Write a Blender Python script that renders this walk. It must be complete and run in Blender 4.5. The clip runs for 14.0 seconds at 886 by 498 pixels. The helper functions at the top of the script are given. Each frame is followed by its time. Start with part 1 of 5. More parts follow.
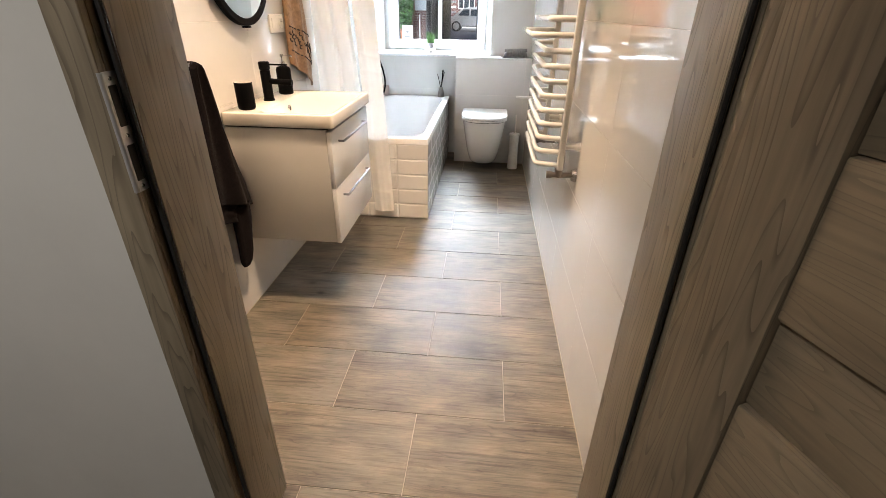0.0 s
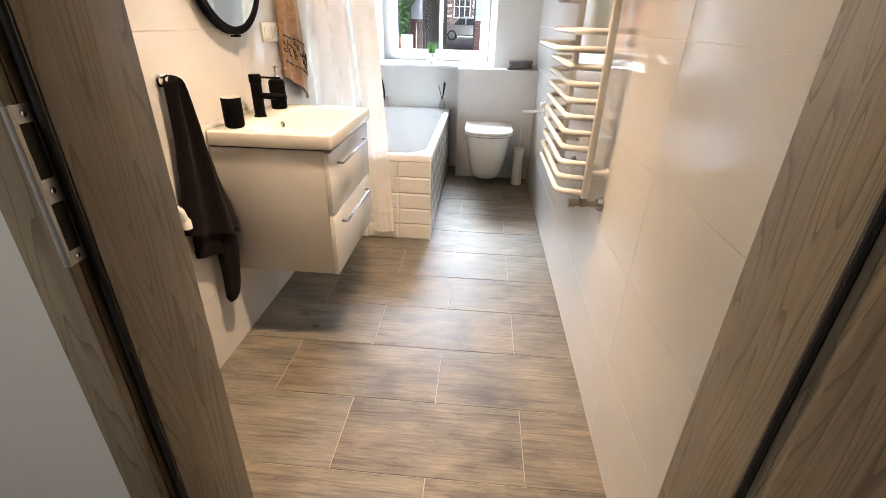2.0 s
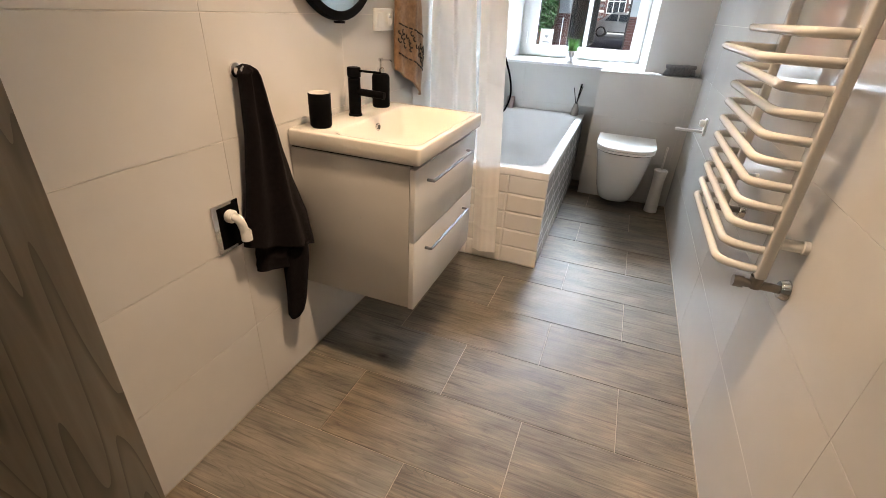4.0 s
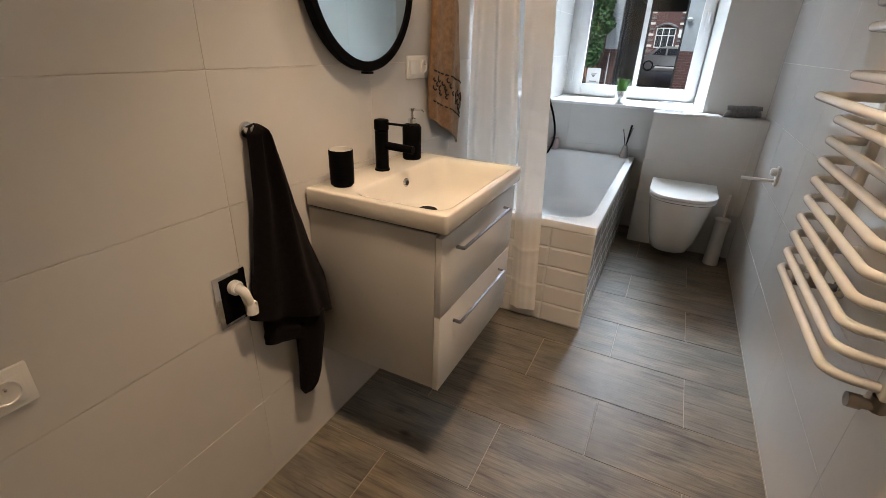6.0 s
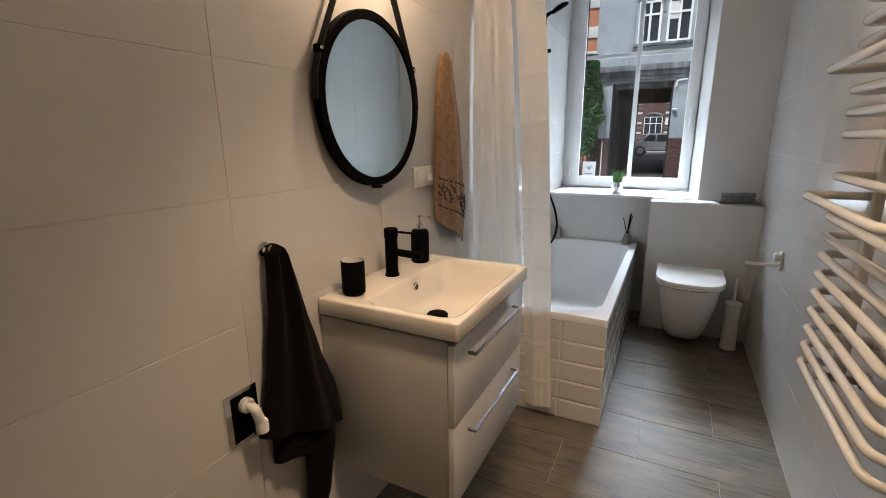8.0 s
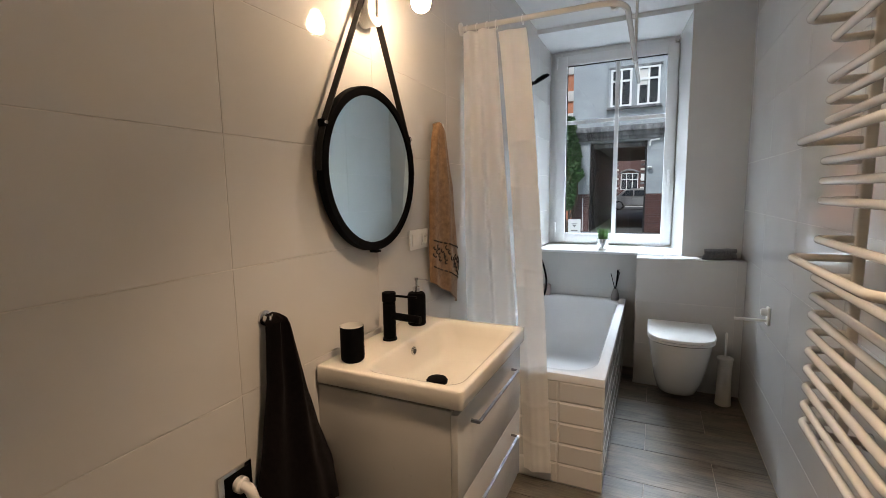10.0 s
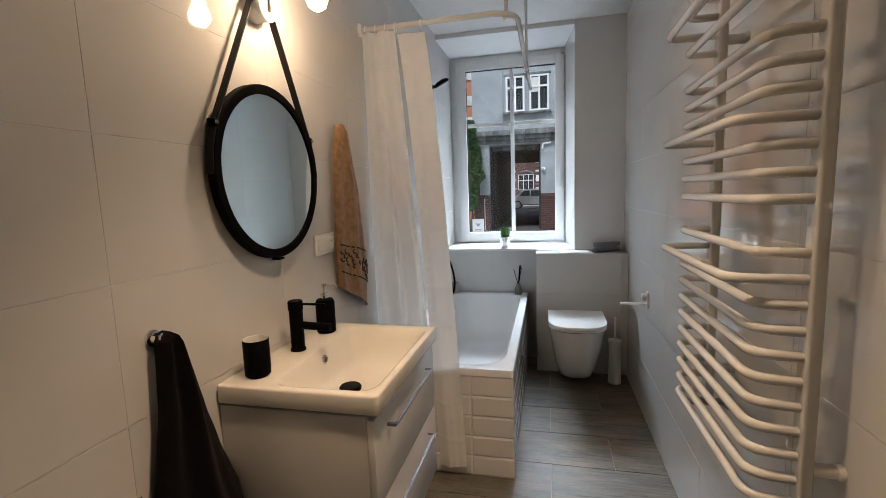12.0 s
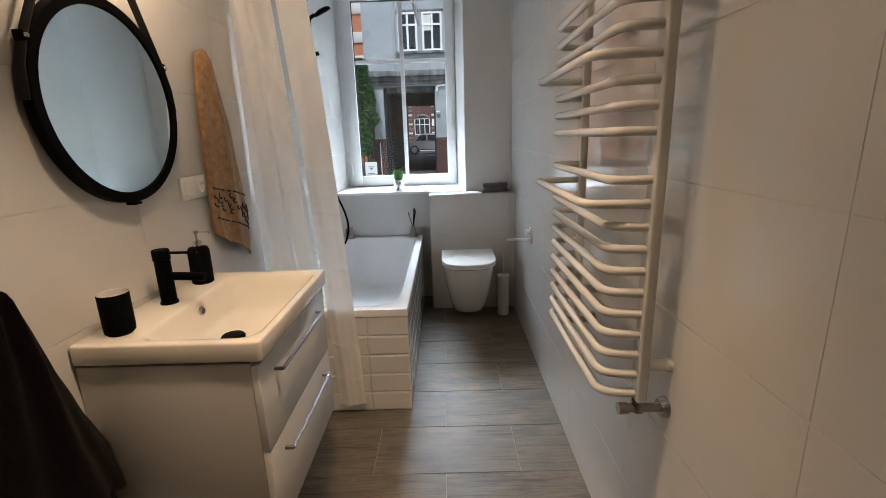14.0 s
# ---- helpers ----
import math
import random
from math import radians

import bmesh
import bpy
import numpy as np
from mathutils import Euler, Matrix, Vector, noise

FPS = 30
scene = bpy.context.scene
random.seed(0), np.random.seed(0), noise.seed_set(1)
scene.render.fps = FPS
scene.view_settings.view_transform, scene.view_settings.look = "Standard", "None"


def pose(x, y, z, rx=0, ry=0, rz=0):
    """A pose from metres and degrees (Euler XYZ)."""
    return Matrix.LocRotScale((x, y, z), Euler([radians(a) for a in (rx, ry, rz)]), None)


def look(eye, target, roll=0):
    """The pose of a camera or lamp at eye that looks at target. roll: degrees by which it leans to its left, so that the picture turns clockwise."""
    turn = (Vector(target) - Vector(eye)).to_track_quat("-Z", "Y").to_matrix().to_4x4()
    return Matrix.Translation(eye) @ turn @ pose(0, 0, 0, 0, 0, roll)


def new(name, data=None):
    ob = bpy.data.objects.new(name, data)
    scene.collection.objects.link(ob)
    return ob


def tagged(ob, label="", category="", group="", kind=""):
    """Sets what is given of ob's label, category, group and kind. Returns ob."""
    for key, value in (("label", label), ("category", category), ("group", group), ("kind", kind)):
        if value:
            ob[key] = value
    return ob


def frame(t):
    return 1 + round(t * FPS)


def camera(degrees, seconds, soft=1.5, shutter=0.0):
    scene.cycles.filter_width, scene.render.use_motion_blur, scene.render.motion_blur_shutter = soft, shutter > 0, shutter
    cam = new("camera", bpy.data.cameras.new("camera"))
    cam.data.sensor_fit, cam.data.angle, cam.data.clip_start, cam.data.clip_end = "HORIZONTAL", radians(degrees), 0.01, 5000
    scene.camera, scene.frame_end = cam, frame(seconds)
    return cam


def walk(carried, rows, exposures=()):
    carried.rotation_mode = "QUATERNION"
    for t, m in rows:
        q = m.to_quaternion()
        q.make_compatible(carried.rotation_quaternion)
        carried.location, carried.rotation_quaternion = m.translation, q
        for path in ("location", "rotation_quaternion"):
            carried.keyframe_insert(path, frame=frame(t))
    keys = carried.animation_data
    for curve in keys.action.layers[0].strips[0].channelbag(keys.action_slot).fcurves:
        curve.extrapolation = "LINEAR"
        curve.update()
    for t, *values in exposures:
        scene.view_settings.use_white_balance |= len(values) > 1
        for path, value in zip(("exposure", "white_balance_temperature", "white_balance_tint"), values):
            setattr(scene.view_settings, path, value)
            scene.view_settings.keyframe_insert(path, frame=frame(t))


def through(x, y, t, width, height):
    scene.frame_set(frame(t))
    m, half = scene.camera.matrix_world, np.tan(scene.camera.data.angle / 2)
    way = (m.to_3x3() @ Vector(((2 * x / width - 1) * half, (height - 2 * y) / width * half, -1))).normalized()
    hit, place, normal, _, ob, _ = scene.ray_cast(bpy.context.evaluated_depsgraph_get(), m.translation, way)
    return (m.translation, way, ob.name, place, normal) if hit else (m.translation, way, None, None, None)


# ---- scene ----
cam = camera(89.1, 14.0, soft=0.75)
METRES, EYE, TILT, LEAN, TURN = 1.067, 1.27, 0.0, 0.0, 5.1
ROWS = [
    (0.0, 0.0, 0.0, 0.0, 0.4, -27.88, -0.75),
    (0.5, -0.0053, 0.0074, 0.0006, 0.54, -27.74, -0.71),
    (1.0, -0.0127, 0.0526, 0.0035, 0.66, -27.44, -0.81),
    (1.5, -0.0327, 0.1284, 0.001, 0.53, -27.12, -1.05),
    (2.0, -0.0584, 0.2028, 0.0024, -0.18, -26.98, -1.37),
    (2.5, -0.0546, 0.3048, -0.0084, -0.09, -27.34, -1.41),
    (3.0, -0.0246, 0.4026, -0.0116, 5.93, -27.75, -1.55),
    (5.5, -0.0804, 0.741, 0.0084, 20.74, -27.36, -2.82),
    (6.0, -0.0753, 0.7723, 0.0197, 21.67, -24.65, -1.78),
    (6.5, -0.0781, 0.7858, 0.029, 22.23, -22.51, -1.11),
    (7.0, -0.0825, 0.7819, 0.0468, 22.23, -19.62, -0.56),
    (7.5, -0.0851, 0.7741, 0.065, 21.99, -16.45, 0.1),
    (8.0, -0.0805, 0.7676, 0.08, 21.86, -13.92, 0.53),
    (10.5, -0.1189, 0.7412, 0.1152, 18.62, -6.19, 1.83),
    (11.0, -0.1198, 0.7391, 0.1175, 15.11, -6.27, 1.59),
    (11.5, -0.1171, 0.7388, 0.1154, 11.3, -6.39, 1.67),
    (12.0, -0.1158, 0.7432, 0.1098, 7.97, -7.04, 1.94),
    (12.5, -0.1076, 0.7476, 0.1007, 3.92, -8.36, 1.97),
    (13.0, -0.0981, 0.7478, 0.0965, 0.52, -11.14, 2.0),
    (13.5, -0.0866, 0.747, 0.0898, -2.66, -12.8, 1.81),
    (14.0, -0.0767, 0.7458, 0.0835, -4.87, -14.23, 1.77),
]
walk(cam, [(t, pose(0, 0, EYE, TILT, LEAN, TURN) @ pose(METRES * x, METRES * y, METRES * z, 90 + pitch, roll, yaw)) for t, x, y, z, yaw, pitch, roll in ROWS],
     [(0.0, 1.4), (2.0, 1.42), (3.2, 1.14), (5.3, 0.50), (5.6, 0.42), (6.0, 0.10), (6.5, 0.06), (7.5, 0.06), (8.0, -0.10), (10.5, -0.10), (12.0, -0.22), (13.0, -0.24), (14.0, -0.10)])

# ---- world and light ----
world = bpy.data.worlds.new("sky")
scene.world = world
world.use_nodes = True
wn = world.node_tree
sky = wn.nodes.new("ShaderNodeTexSky")
sky.sky_type, sky.sun_disc = "NISHITA", False
sky.sun_elevation, sky.sun_rotation = radians(38), radians(150)
bg = wn.nodes["Background"]
bg.inputs[1].default_value = 0.15
wn.links.new(sky.outputs[0], bg.inputs[0])


def lamp(name, kind, m, watts, colour, **values):
    data = bpy.data.lights.new(name, kind)
    data.energy, data.color = watts, colour
    for key, value in values.items():
        if key == "size":
            data.shape, data.size, data.size_y = "RECTANGLE", value[0], value[1]
        elif key == "radius":
            data.shadow_soft_size = value
        elif key == "angle":
            data.angle = radians(value)
    ob = new(name, data)
    ob.matrix_world = m
    return ob


lamp("sun", "SUN", look((0, 0, 30), (6, 20, 0)), 4.5, (0.93, 0.98, 1.0), angle=12)
lamp("sky_over_window", "AREA", look((-1.15, 7.0, 4.75), (-0.42, 4.2, 1.05)), 2150, (0.73, 0.86, 1.0), size=(4.6, 2.6))
WARM = (1.0, 0.70, 0.46)
LAMP = Vector((-0.33, 1.585, 2.40))
ARMS = ((-0.055, 0.0), (0.03, 0.045), (0.03, -0.045))
for dx, dy in ARMS:
    spot = lamp("ceiling_lamp_light", "SPOT", look((LAMP.x + dx, LAMP.y + dy, LAMP.z - 0.046), (LAMP.x + dx * 1.2 - 0.12, LAMP.y + dy * 1.2 + 0.26, 0)), 31, WARM, radius=0.010)
    spot.data.spot_size, spot.data.spot_blend = radians(78), 0.85
# unseen fill added in the hall to brighten the door frame and wall
hall = lamp("hall_fill_light", "SPOT", look((-1.05, -0.45, 2.60), (-0.95, -0.55, 0)), 34, (1.0, 0.93, 0.84), radius=0.06)
hall.data.spot_size, hall.data.spot_blend = radians(125), 0.7


# ---- building blocks ----
ORIGIN = {}


def thing(name, at, label, category, group="", kind=""):
    ob = new(name)
    ob.location = at
    ob.empty_display_size = 0.05
    ORIGIN[ob.name] = Vector(at)
    return tagged(ob, label, category, group, kind)


def part(name, bm, material, parent=None, label="", angle=40):
    """One mesh object from bm, whose corners are in metres of the world."""
    at = ORIGIN[parent.name] if parent else Vector((0, 0, 0))
    bmesh.ops.translate(bm, verts=bm.verts, vec=-at)
    bmesh.ops.recalc_face_normals(bm, faces=bm.faces)
    mesh = bpy.data.meshes.new(name)
    bm.to_mesh(mesh)
    bm.free()
    mesh.materials.append(material)
    mesh.shade_smooth()
    mesh.set_sharp_from_angle(angle=radians(angle))
    ob = new(name, mesh)
    ob.parent = parent
    ORIGIN[ob.name] = at
    return tagged(ob, label)


def solo(name, bm, material, label, category, group="", kind="", angle=40):
    """A thing that is one mesh."""
    return tagged(part(name, bm, material, None, "", angle), label, category, group, kind)


def box(x0, x1, y0, y1, z0, z1, bevel=0.0, seg=2, bm=None):
    bm = bm or bmesh.new()
    made = bmesh.ops.create_cube(bm, size=1)["verts"]
    bmesh.ops.scale(bm, verts=made, vec=(x1 - x0, y1 - y0, z1 - z0))
    bmesh.ops.translate(bm, verts=made, vec=((x0 + x1) / 2, (y0 + y1) / 2, (z0 + z1) / 2))
    if bevel:
        edges = list({e for v in made for e in v.link_edges})
        bmesh.ops.bevel(bm, geom=edges, offset=bevel, segments=seg, affect="EDGES", profile=0.5)
    return bm


def tube(points, radius, seg=12, bm=None, caps=True, radii=None):
    bm = bm or bmesh.new()
    pts = [Vector(p) for p in points]
    rings, side = [], None
    for i, p in enumerate(pts):
        along = (pts[min(i + 1, len(pts) - 1)] - pts[max(i - 1, 0)]).normalized()
        if side is None:
            side = along.orthogonal().normalized()
        side = (side - along * side.dot(along)).normalized()
        up = along.cross(side)
        r = radii[i] if radii else radius
        rings.append([bm.verts.new(p + r * (math.cos(a) * side + math.sin(a) * up)) for a in (k * math.tau / seg for k in range(seg))])
    for a, b in zip(rings, rings[1:]):
        for k in range(seg):
            bm.faces.new((a[k], a[(k + 1) % seg], b[(k + 1) % seg], b[k]))
    if caps:
        bm.faces.new(rings[0][::-1])
        bm.faces.new(rings[-1])
    return bm


def lathe(profile, at, seg=32, axis="z", bm=None, caps=True):
    """profile: (radius, height) from one end to the other."""
    bm = bm or bmesh.new()
    at = Vector(at)
    rings = []
    for r, h in profile:
        ring = []
        for k in range(seg if r > 1e-6 else 1):
            a = k * math.tau / seg
            c, s = r * math.cos(a), r * math.sin(a)
            ring.append(bm.verts.new(at + Vector({"z": (c, s, h), "x": (h, c, s), "y": (c, h, s)}[axis])))
        rings.append(ring)
    for a, b in zip(rings, rings[1:]):
        for k in range(seg):
            p = [a[k % len(a)], a[(k + 1) % len(a)], b[(k + 1) % len(b)], b[k % len(b)]]
            p = [v for i, v in enumerate(p) if v not in p[:i]]
            if len(p) > 2:
                bm.faces.new(p)
    for ring, way in ((rings[0], -1), (rings[-1], 1)):
        if caps and len(ring) > 2:
            bm.faces.new(ring[::way])
    return bm


def loft(rings, bm=None, caps=True, base=True):
    bm = bm or bmesh.new()
    made = [[bm.verts.new(p) for p in ring] for ring in rings]
    n = len(made[0])
    for a, b in zip(made, made[1:]):
        for k in range(n):
            bm.faces.new((a[k], a[(k + 1) % n], b[(k + 1) % n], b[k]))
    if caps:
        if base:
            bm.faces.new(made[0][::-1])
        bm.faces.new(made[-1])
    return bm


def bend(points, radius, steps=6):
    """Rounds the corners of a line of points."""
    pts = [Vector(p) for p in points]
    out = [pts[0]]
    for a, b, c in zip(pts, pts[1:], pts[2:]):
        r = min(radius, (a - b).length * 0.49, (c - b).length * 0.49)
        p, q = b + (a - b).normalized() * r, b + (c - b).normalized() * r
        for i in range(steps + 1):
            u = i / steps
            out.append(p * (1 - u) ** 2 + b * 2 * u * (1 - u) + q * u * u)
    return out + [pts[-1]]


def rounded(cx, cy, wx, wy, r, z, steps=6):
    """A ring: a rounded rectangle at height z."""
    ring = []
    for sx, sy, a0 in ((1, 1, 0), (-1, 1, 90), (-1, -1, 180), (1, -1, 270)):
        for i in range(steps + 1):
            a = radians(a0 + 90 * i / steps)
            ring.append((cx + sx * (wx / 2 - r) + r * math.cos(a), cy + sy * (wy / 2 - r) + r * math.sin(a), z))
    return ring


# ---- materials ----
def surface(name, colour, dark=None, scale=8.0, rough=0.5, vary=0.1, bump=0.0, bump_scale=60.0, metal=0.0, coat=0.0, stretch=(1, 1, 1), per_object=False, glow=0.0, sheen=0.0, through=0.0, contrast=(0.3, 0.7), specular=0.5):
    m = bpy.data.materials.new(name)
    m.use_nodes = True
    t = m.node_tree
    b = t.nodes["Principled BSDF"]
    link = t.links.new

    def node(kind, **inputs):
        n = t.nodes.new(kind)
        for key, value in inputs.items():
            n.inputs[key.replace("_", " ")].default_value = value
        return n

    coord = node("ShaderNodeTexCoord").outputs["Object"]
    if per_object:
        shift = node("ShaderNodeVectorMath")
        shift.operation = "MULTIPLY_ADD"
        info = node("ShaderNodeObjectInfo")
        link(info.outputs["Random"], shift.inputs[0])
        shift.inputs[1].default_value = (37, 53, 71)
        link(coord, shift.inputs[2])
        coord = shift.outputs[0]
    mapping = node("ShaderNodeMapping")
    mapping.inputs["Scale"].default_value = stretch
    link(coord, mapping.inputs["Vector"])
    big = node("ShaderNodeTexNoise", Scale=scale, Detail=6.0, Roughness=0.6)
    fine = node("ShaderNodeTexNoise", Scale=bump_scale, Detail=4.0)
    link(mapping.outputs[0], big.inputs["Vector"])
    link(mapping.outputs[0], fine.inputs["Vector"])
    ramp = node("ShaderNodeValToRGB")
    dark = dark or tuple(c * 0.94 for c in colour)
    ramp.color_ramp.elements[0].color, ramp.color_ramp.elements[1].color = (*dark, 1), (*colour, 1)
    ramp.color_ramp.elements[0].position, ramp.color_ramp.elements[1].position = contrast
    link(big.outputs["Fac"], ramp.inputs[0])
    link(ramp.outputs[0], b.inputs["Base Color"])
    spread = node("ShaderNodeMapRange")
    spread.inputs["To Min"].default_value, spread.inputs["To Max"].default_value = max(rough - vary, 0.02), min(rough + vary, 1)
    link(fine.outputs["Fac"], spread.inputs["Value"])
    link(spread.outputs[0], b.inputs["Roughness"])
    if bump:
        bp = node("ShaderNodeBump", Strength=bump, Distance=0.002)
        link(fine.outputs["Fac"], bp.inputs["Height"])
        link(bp.outputs[0], b.inputs["Normal"])
    b.inputs["Metallic"].default_value = metal
    b.inputs["Specular IOR Level"].default_value = specular
    b.inputs["Coat Weight"].default_value = coat
    b.inputs["Coat Roughness"].default_value = 0.05
    b.inputs["Sheen Weight"].default_value = sheen
    if glow:
        b.inputs["Emission Color"].default_value = (*colour, 1)
        b.inputs["Emission Strength"].default_value = glow
    if through:
        add = node("ShaderNodeMixShader", Fac=through)
        tr = node("ShaderNodeBsdfTranslucent")
        link(ramp.outputs[0], tr.inputs["Color"])
        link(b.outputs[0], add.inputs[1])
        link(tr.outputs[0], add.inputs[2])
        link(add.outputs[0], t.nodes["Material Output"].inputs[0])
    return m


def wood(name, light, dark, along, rough=0.5, per_object=False, knots=0.0, scale=1.0, bump=0.25, rand=0.0, lo=0.38, hi=0.82, lines=0.3, streak=0.4, turn=0.0, grey=None):
    """A grained wood or wood-look surface; along: the axis of the grain."""
    m = bpy.data.materials.new(name)
    m.use_nodes = True
    t = m.node_tree
    b = t.nodes["Principled BSDF"]
    link = t.links.new
    coord = t.nodes.new("ShaderNodeTexCoord").outputs["Object"]
    info = t.nodes.new("ShaderNodeObjectInfo")
    if turn:
        turned = t.nodes.new("ShaderNodeMapping")
        turned.inputs["Rotation"].default_value = (0, 0, radians(turn))
        link(coord, turned.inputs["Vector"])
        coord = turned.outputs[0]
    if per_object:
        shift = t.nodes.new("ShaderNodeVectorMath")
        shift.operation = "MULTIPLY_ADD"
        link(info.outputs["Random"], shift.inputs[0])
        shift.inputs[1].default_value = (37, 53, 71)
        link(coord, shift.inputs[2])
        coord = shift.outputs[0]

    def noise_at(stretch, sc, detail, dist=0.0):
        mp = t.nodes.new("ShaderNodeMapping")
        mp.inputs["Scale"].default_value = stretch
        link(coord, mp.inputs["Vector"])
        n = t.nodes.new("ShaderNodeTexNoise")
        n.inputs["Scale"].default_value, n.inputs["Detail"].default_value, n.inputs["Distortion"].default_value = sc * scale, detail, dist
        link(mp.outputs[0], n.inputs["Vector"])
        return n.outputs["Fac"]

    def axis(a, c):
        return tuple(a if k == "xyz".index(along) else c for k in range(3))

    def mixed(a, bb, kind, fac=1.0):
        n = t.nodes.new("ShaderNodeMath")
        n.operation = kind
        link(a, n.inputs[0])
        if isinstance(bb, float):
            n.inputs[1].default_value = bb
        else:
            link(bb, n.inputs[1])
        return n.outputs[0]

    bands = noise_at(axis(0.6, 8.0), 1.5, 1.5, 0.2)
    contour = mixed(mixed(bands, 24.0, "MULTIPLY"), 0.0, "FRACT")
    pore = t.nodes.new("ShaderNodeMapRange")
    pore.inputs["From Min"].default_value, pore.inputs["From Max"].default_value = 0.0, 0.26
    pore.inputs["To Min"].default_value, pore.inputs["To Max"].default_value = -lines, 0.0
    link(contour, pore.inputs["Value"])
    fine = noise_at(axis(1.0, 20.0), 5.0, 5.0)
    blotch = noise_at(axis(1.0, 2.4), 3.0, 6.0, 0.4)
    total = mixed(mixed(mixed(fine, streak, "MULTIPLY"), mixed(blotch, 1.2 - streak, "MULTIPLY"), "ADD"), mixed(pore.outputs[0], fine, "MULTIPLY"), "ADD")
    if rand:
        total = mixed(total, mixed(mixed(info.outputs["Random"], 0.5, "SUBTRACT"), rand, "MULTIPLY"), "ADD")
    ramp = t.nodes.new("ShaderNodeValToRGB")
    ramp.color_ramp.elements[0].color, ramp.color_ramp.elements[1].color = (*dark, 1), (*light, 1)
    ramp.color_ramp.elements[0].position, ramp.color_ramp.elements[1].position = lo, hi
    link(total, ramp.inputs[0])
    colour = ramp.outputs[0]
    if knots:
        v = t.nodes.new("ShaderNodeTexVoronoi")
        mp = t.nodes.new("ShaderNodeMapping")
        mp.inputs["Scale"].default_value = axis(0.62, 1.0)
        link(coord, mp.inputs["Vector"])
        link(mp.outputs[0], v.inputs["Vector"])
        v.inputs["Scale"].default_value = 4.2
        kr = t.nodes.new("ShaderNodeValToRGB")
        kr.color_ramp.elements[0].position, kr.color_ramp.elements[1].position = 0.02, 0.085
        kr.color_ramp.elements[0].color, kr.color_ramp.elements[1].color = (0.28, 0.25, 0.23, 1), (1, 1, 1, 1)
        link(v.outputs["Distance"], kr.inputs[0])
        mx = t.nodes.new("ShaderNodeMix")
        mx.data_type, mx.blend_type = "RGBA", "MULTIPLY"
        mx.inputs[0].default_value = knots
        link(colour, mx.inputs[6])
        link(kr.outputs[0], mx.inputs[7])
        colour = mx.outputs[2]
    if grey:
        patch = noise_at(axis(1.0, 3.2), 1.3, 3.0, 0.6)
        gate = t.nodes.new("ShaderNodeMapRange")
        gate.inputs["From Min"].default_value, gate.inputs["From Max"].default_value = 0.30, 0.72
        link(mixed(patch, mixed(mixed(info.outputs["Random"], 0.5, "SUBTRACT"), 0.55, "MULTIPLY"), "ADD"), gate.inputs["Value"])
        tint = t.nodes.new("ShaderNodeMix")
        tint.data_type, tint.blend_type = "RGBA", "MULTIPLY"
        tint.inputs[7].default_value = (*grey, 1)
        link(gate.outputs[0], tint.inputs[0])
        link(colour, tint.inputs[6])
        dark_lines = noise_at(axis(0.9, 26.0), 2.2, 3.0, 0.3)
        cut = t.nodes.new("ShaderNodeMapRange")
        cut.inputs["From Min"].default_value, cut.inputs["From Max"].default_value = 0.55, 0.70
        cut.inputs["To Min"].default_value, cut.inputs["To Max"].default_value = 0.0, 0.75
        link(dark_lines, cut.inputs["Value"])
        worn = t.nodes.new("ShaderNodeMix")
        worn.data_type, worn.blend_type = "RGBA", "MULTIPLY"
        worn.inputs[7].default_value = (0.42, 0.39, 0.37, 1)
        link(cut.outputs[0], worn.inputs[0])
        link(tint.outputs[2], worn.inputs[6])
        saw = noise_at(axis(2.0, 18.0), 4.0, 6.0, 0.5)
        teeth = t.nodes.new("ShaderNodeMapRange")
        teeth.inputs["From Min"].default_value, teeth.inputs["From Max"].default_value = 0.32, 0.68
        teeth.inputs["To Min"].default_value, teeth.inputs["To Max"].default_value = 0.90, 1.10
        link(saw, teeth.inputs["Value"])
        grained = t.nodes.new("ShaderNodeVectorMath")
        grained.operation = "SCALE"
        link(worn.outputs[2], grained.inputs[0])
        link(teeth.outputs[0], grained.inputs["Scale"])
        colour = grained.outputs[0]
    link(colour, b.inputs["Base Color"])
    rr = t.nodes.new("ShaderNodeMapRange")
    rr.inputs["To Min"].default_value, rr.inputs["To Max"].default_value = rough - 0.08, rough + 0.12
    link(fine, rr.inputs["Value"])
    link(rr.outputs[0], b.inputs["Roughness"])
    bp = t.nodes.new("ShaderNodeBump")
    bp.inputs["Strength"].default_value, bp.inputs["Distance"].default_value = bump, 0.002
    link(total, bp.inputs["Height"])
    link(bp.outputs[0], b.inputs["Normal"])
    return m


def glass(name, tint=(1, 1, 1), rough=0.0):
    m = bpy.data.materials.new(name)
    m.use_nodes = True
    t = m.node_tree
    b = t.nodes["Principled BSDF"]
    b.inputs["Base Color"].default_value = (*tint, 1)
    b.inputs["Transmission Weight"].default_value = 1.0
    b.inputs["Roughness"].default_value = rough
    b.inputs["IOR"].default_value = 1.45
    return m


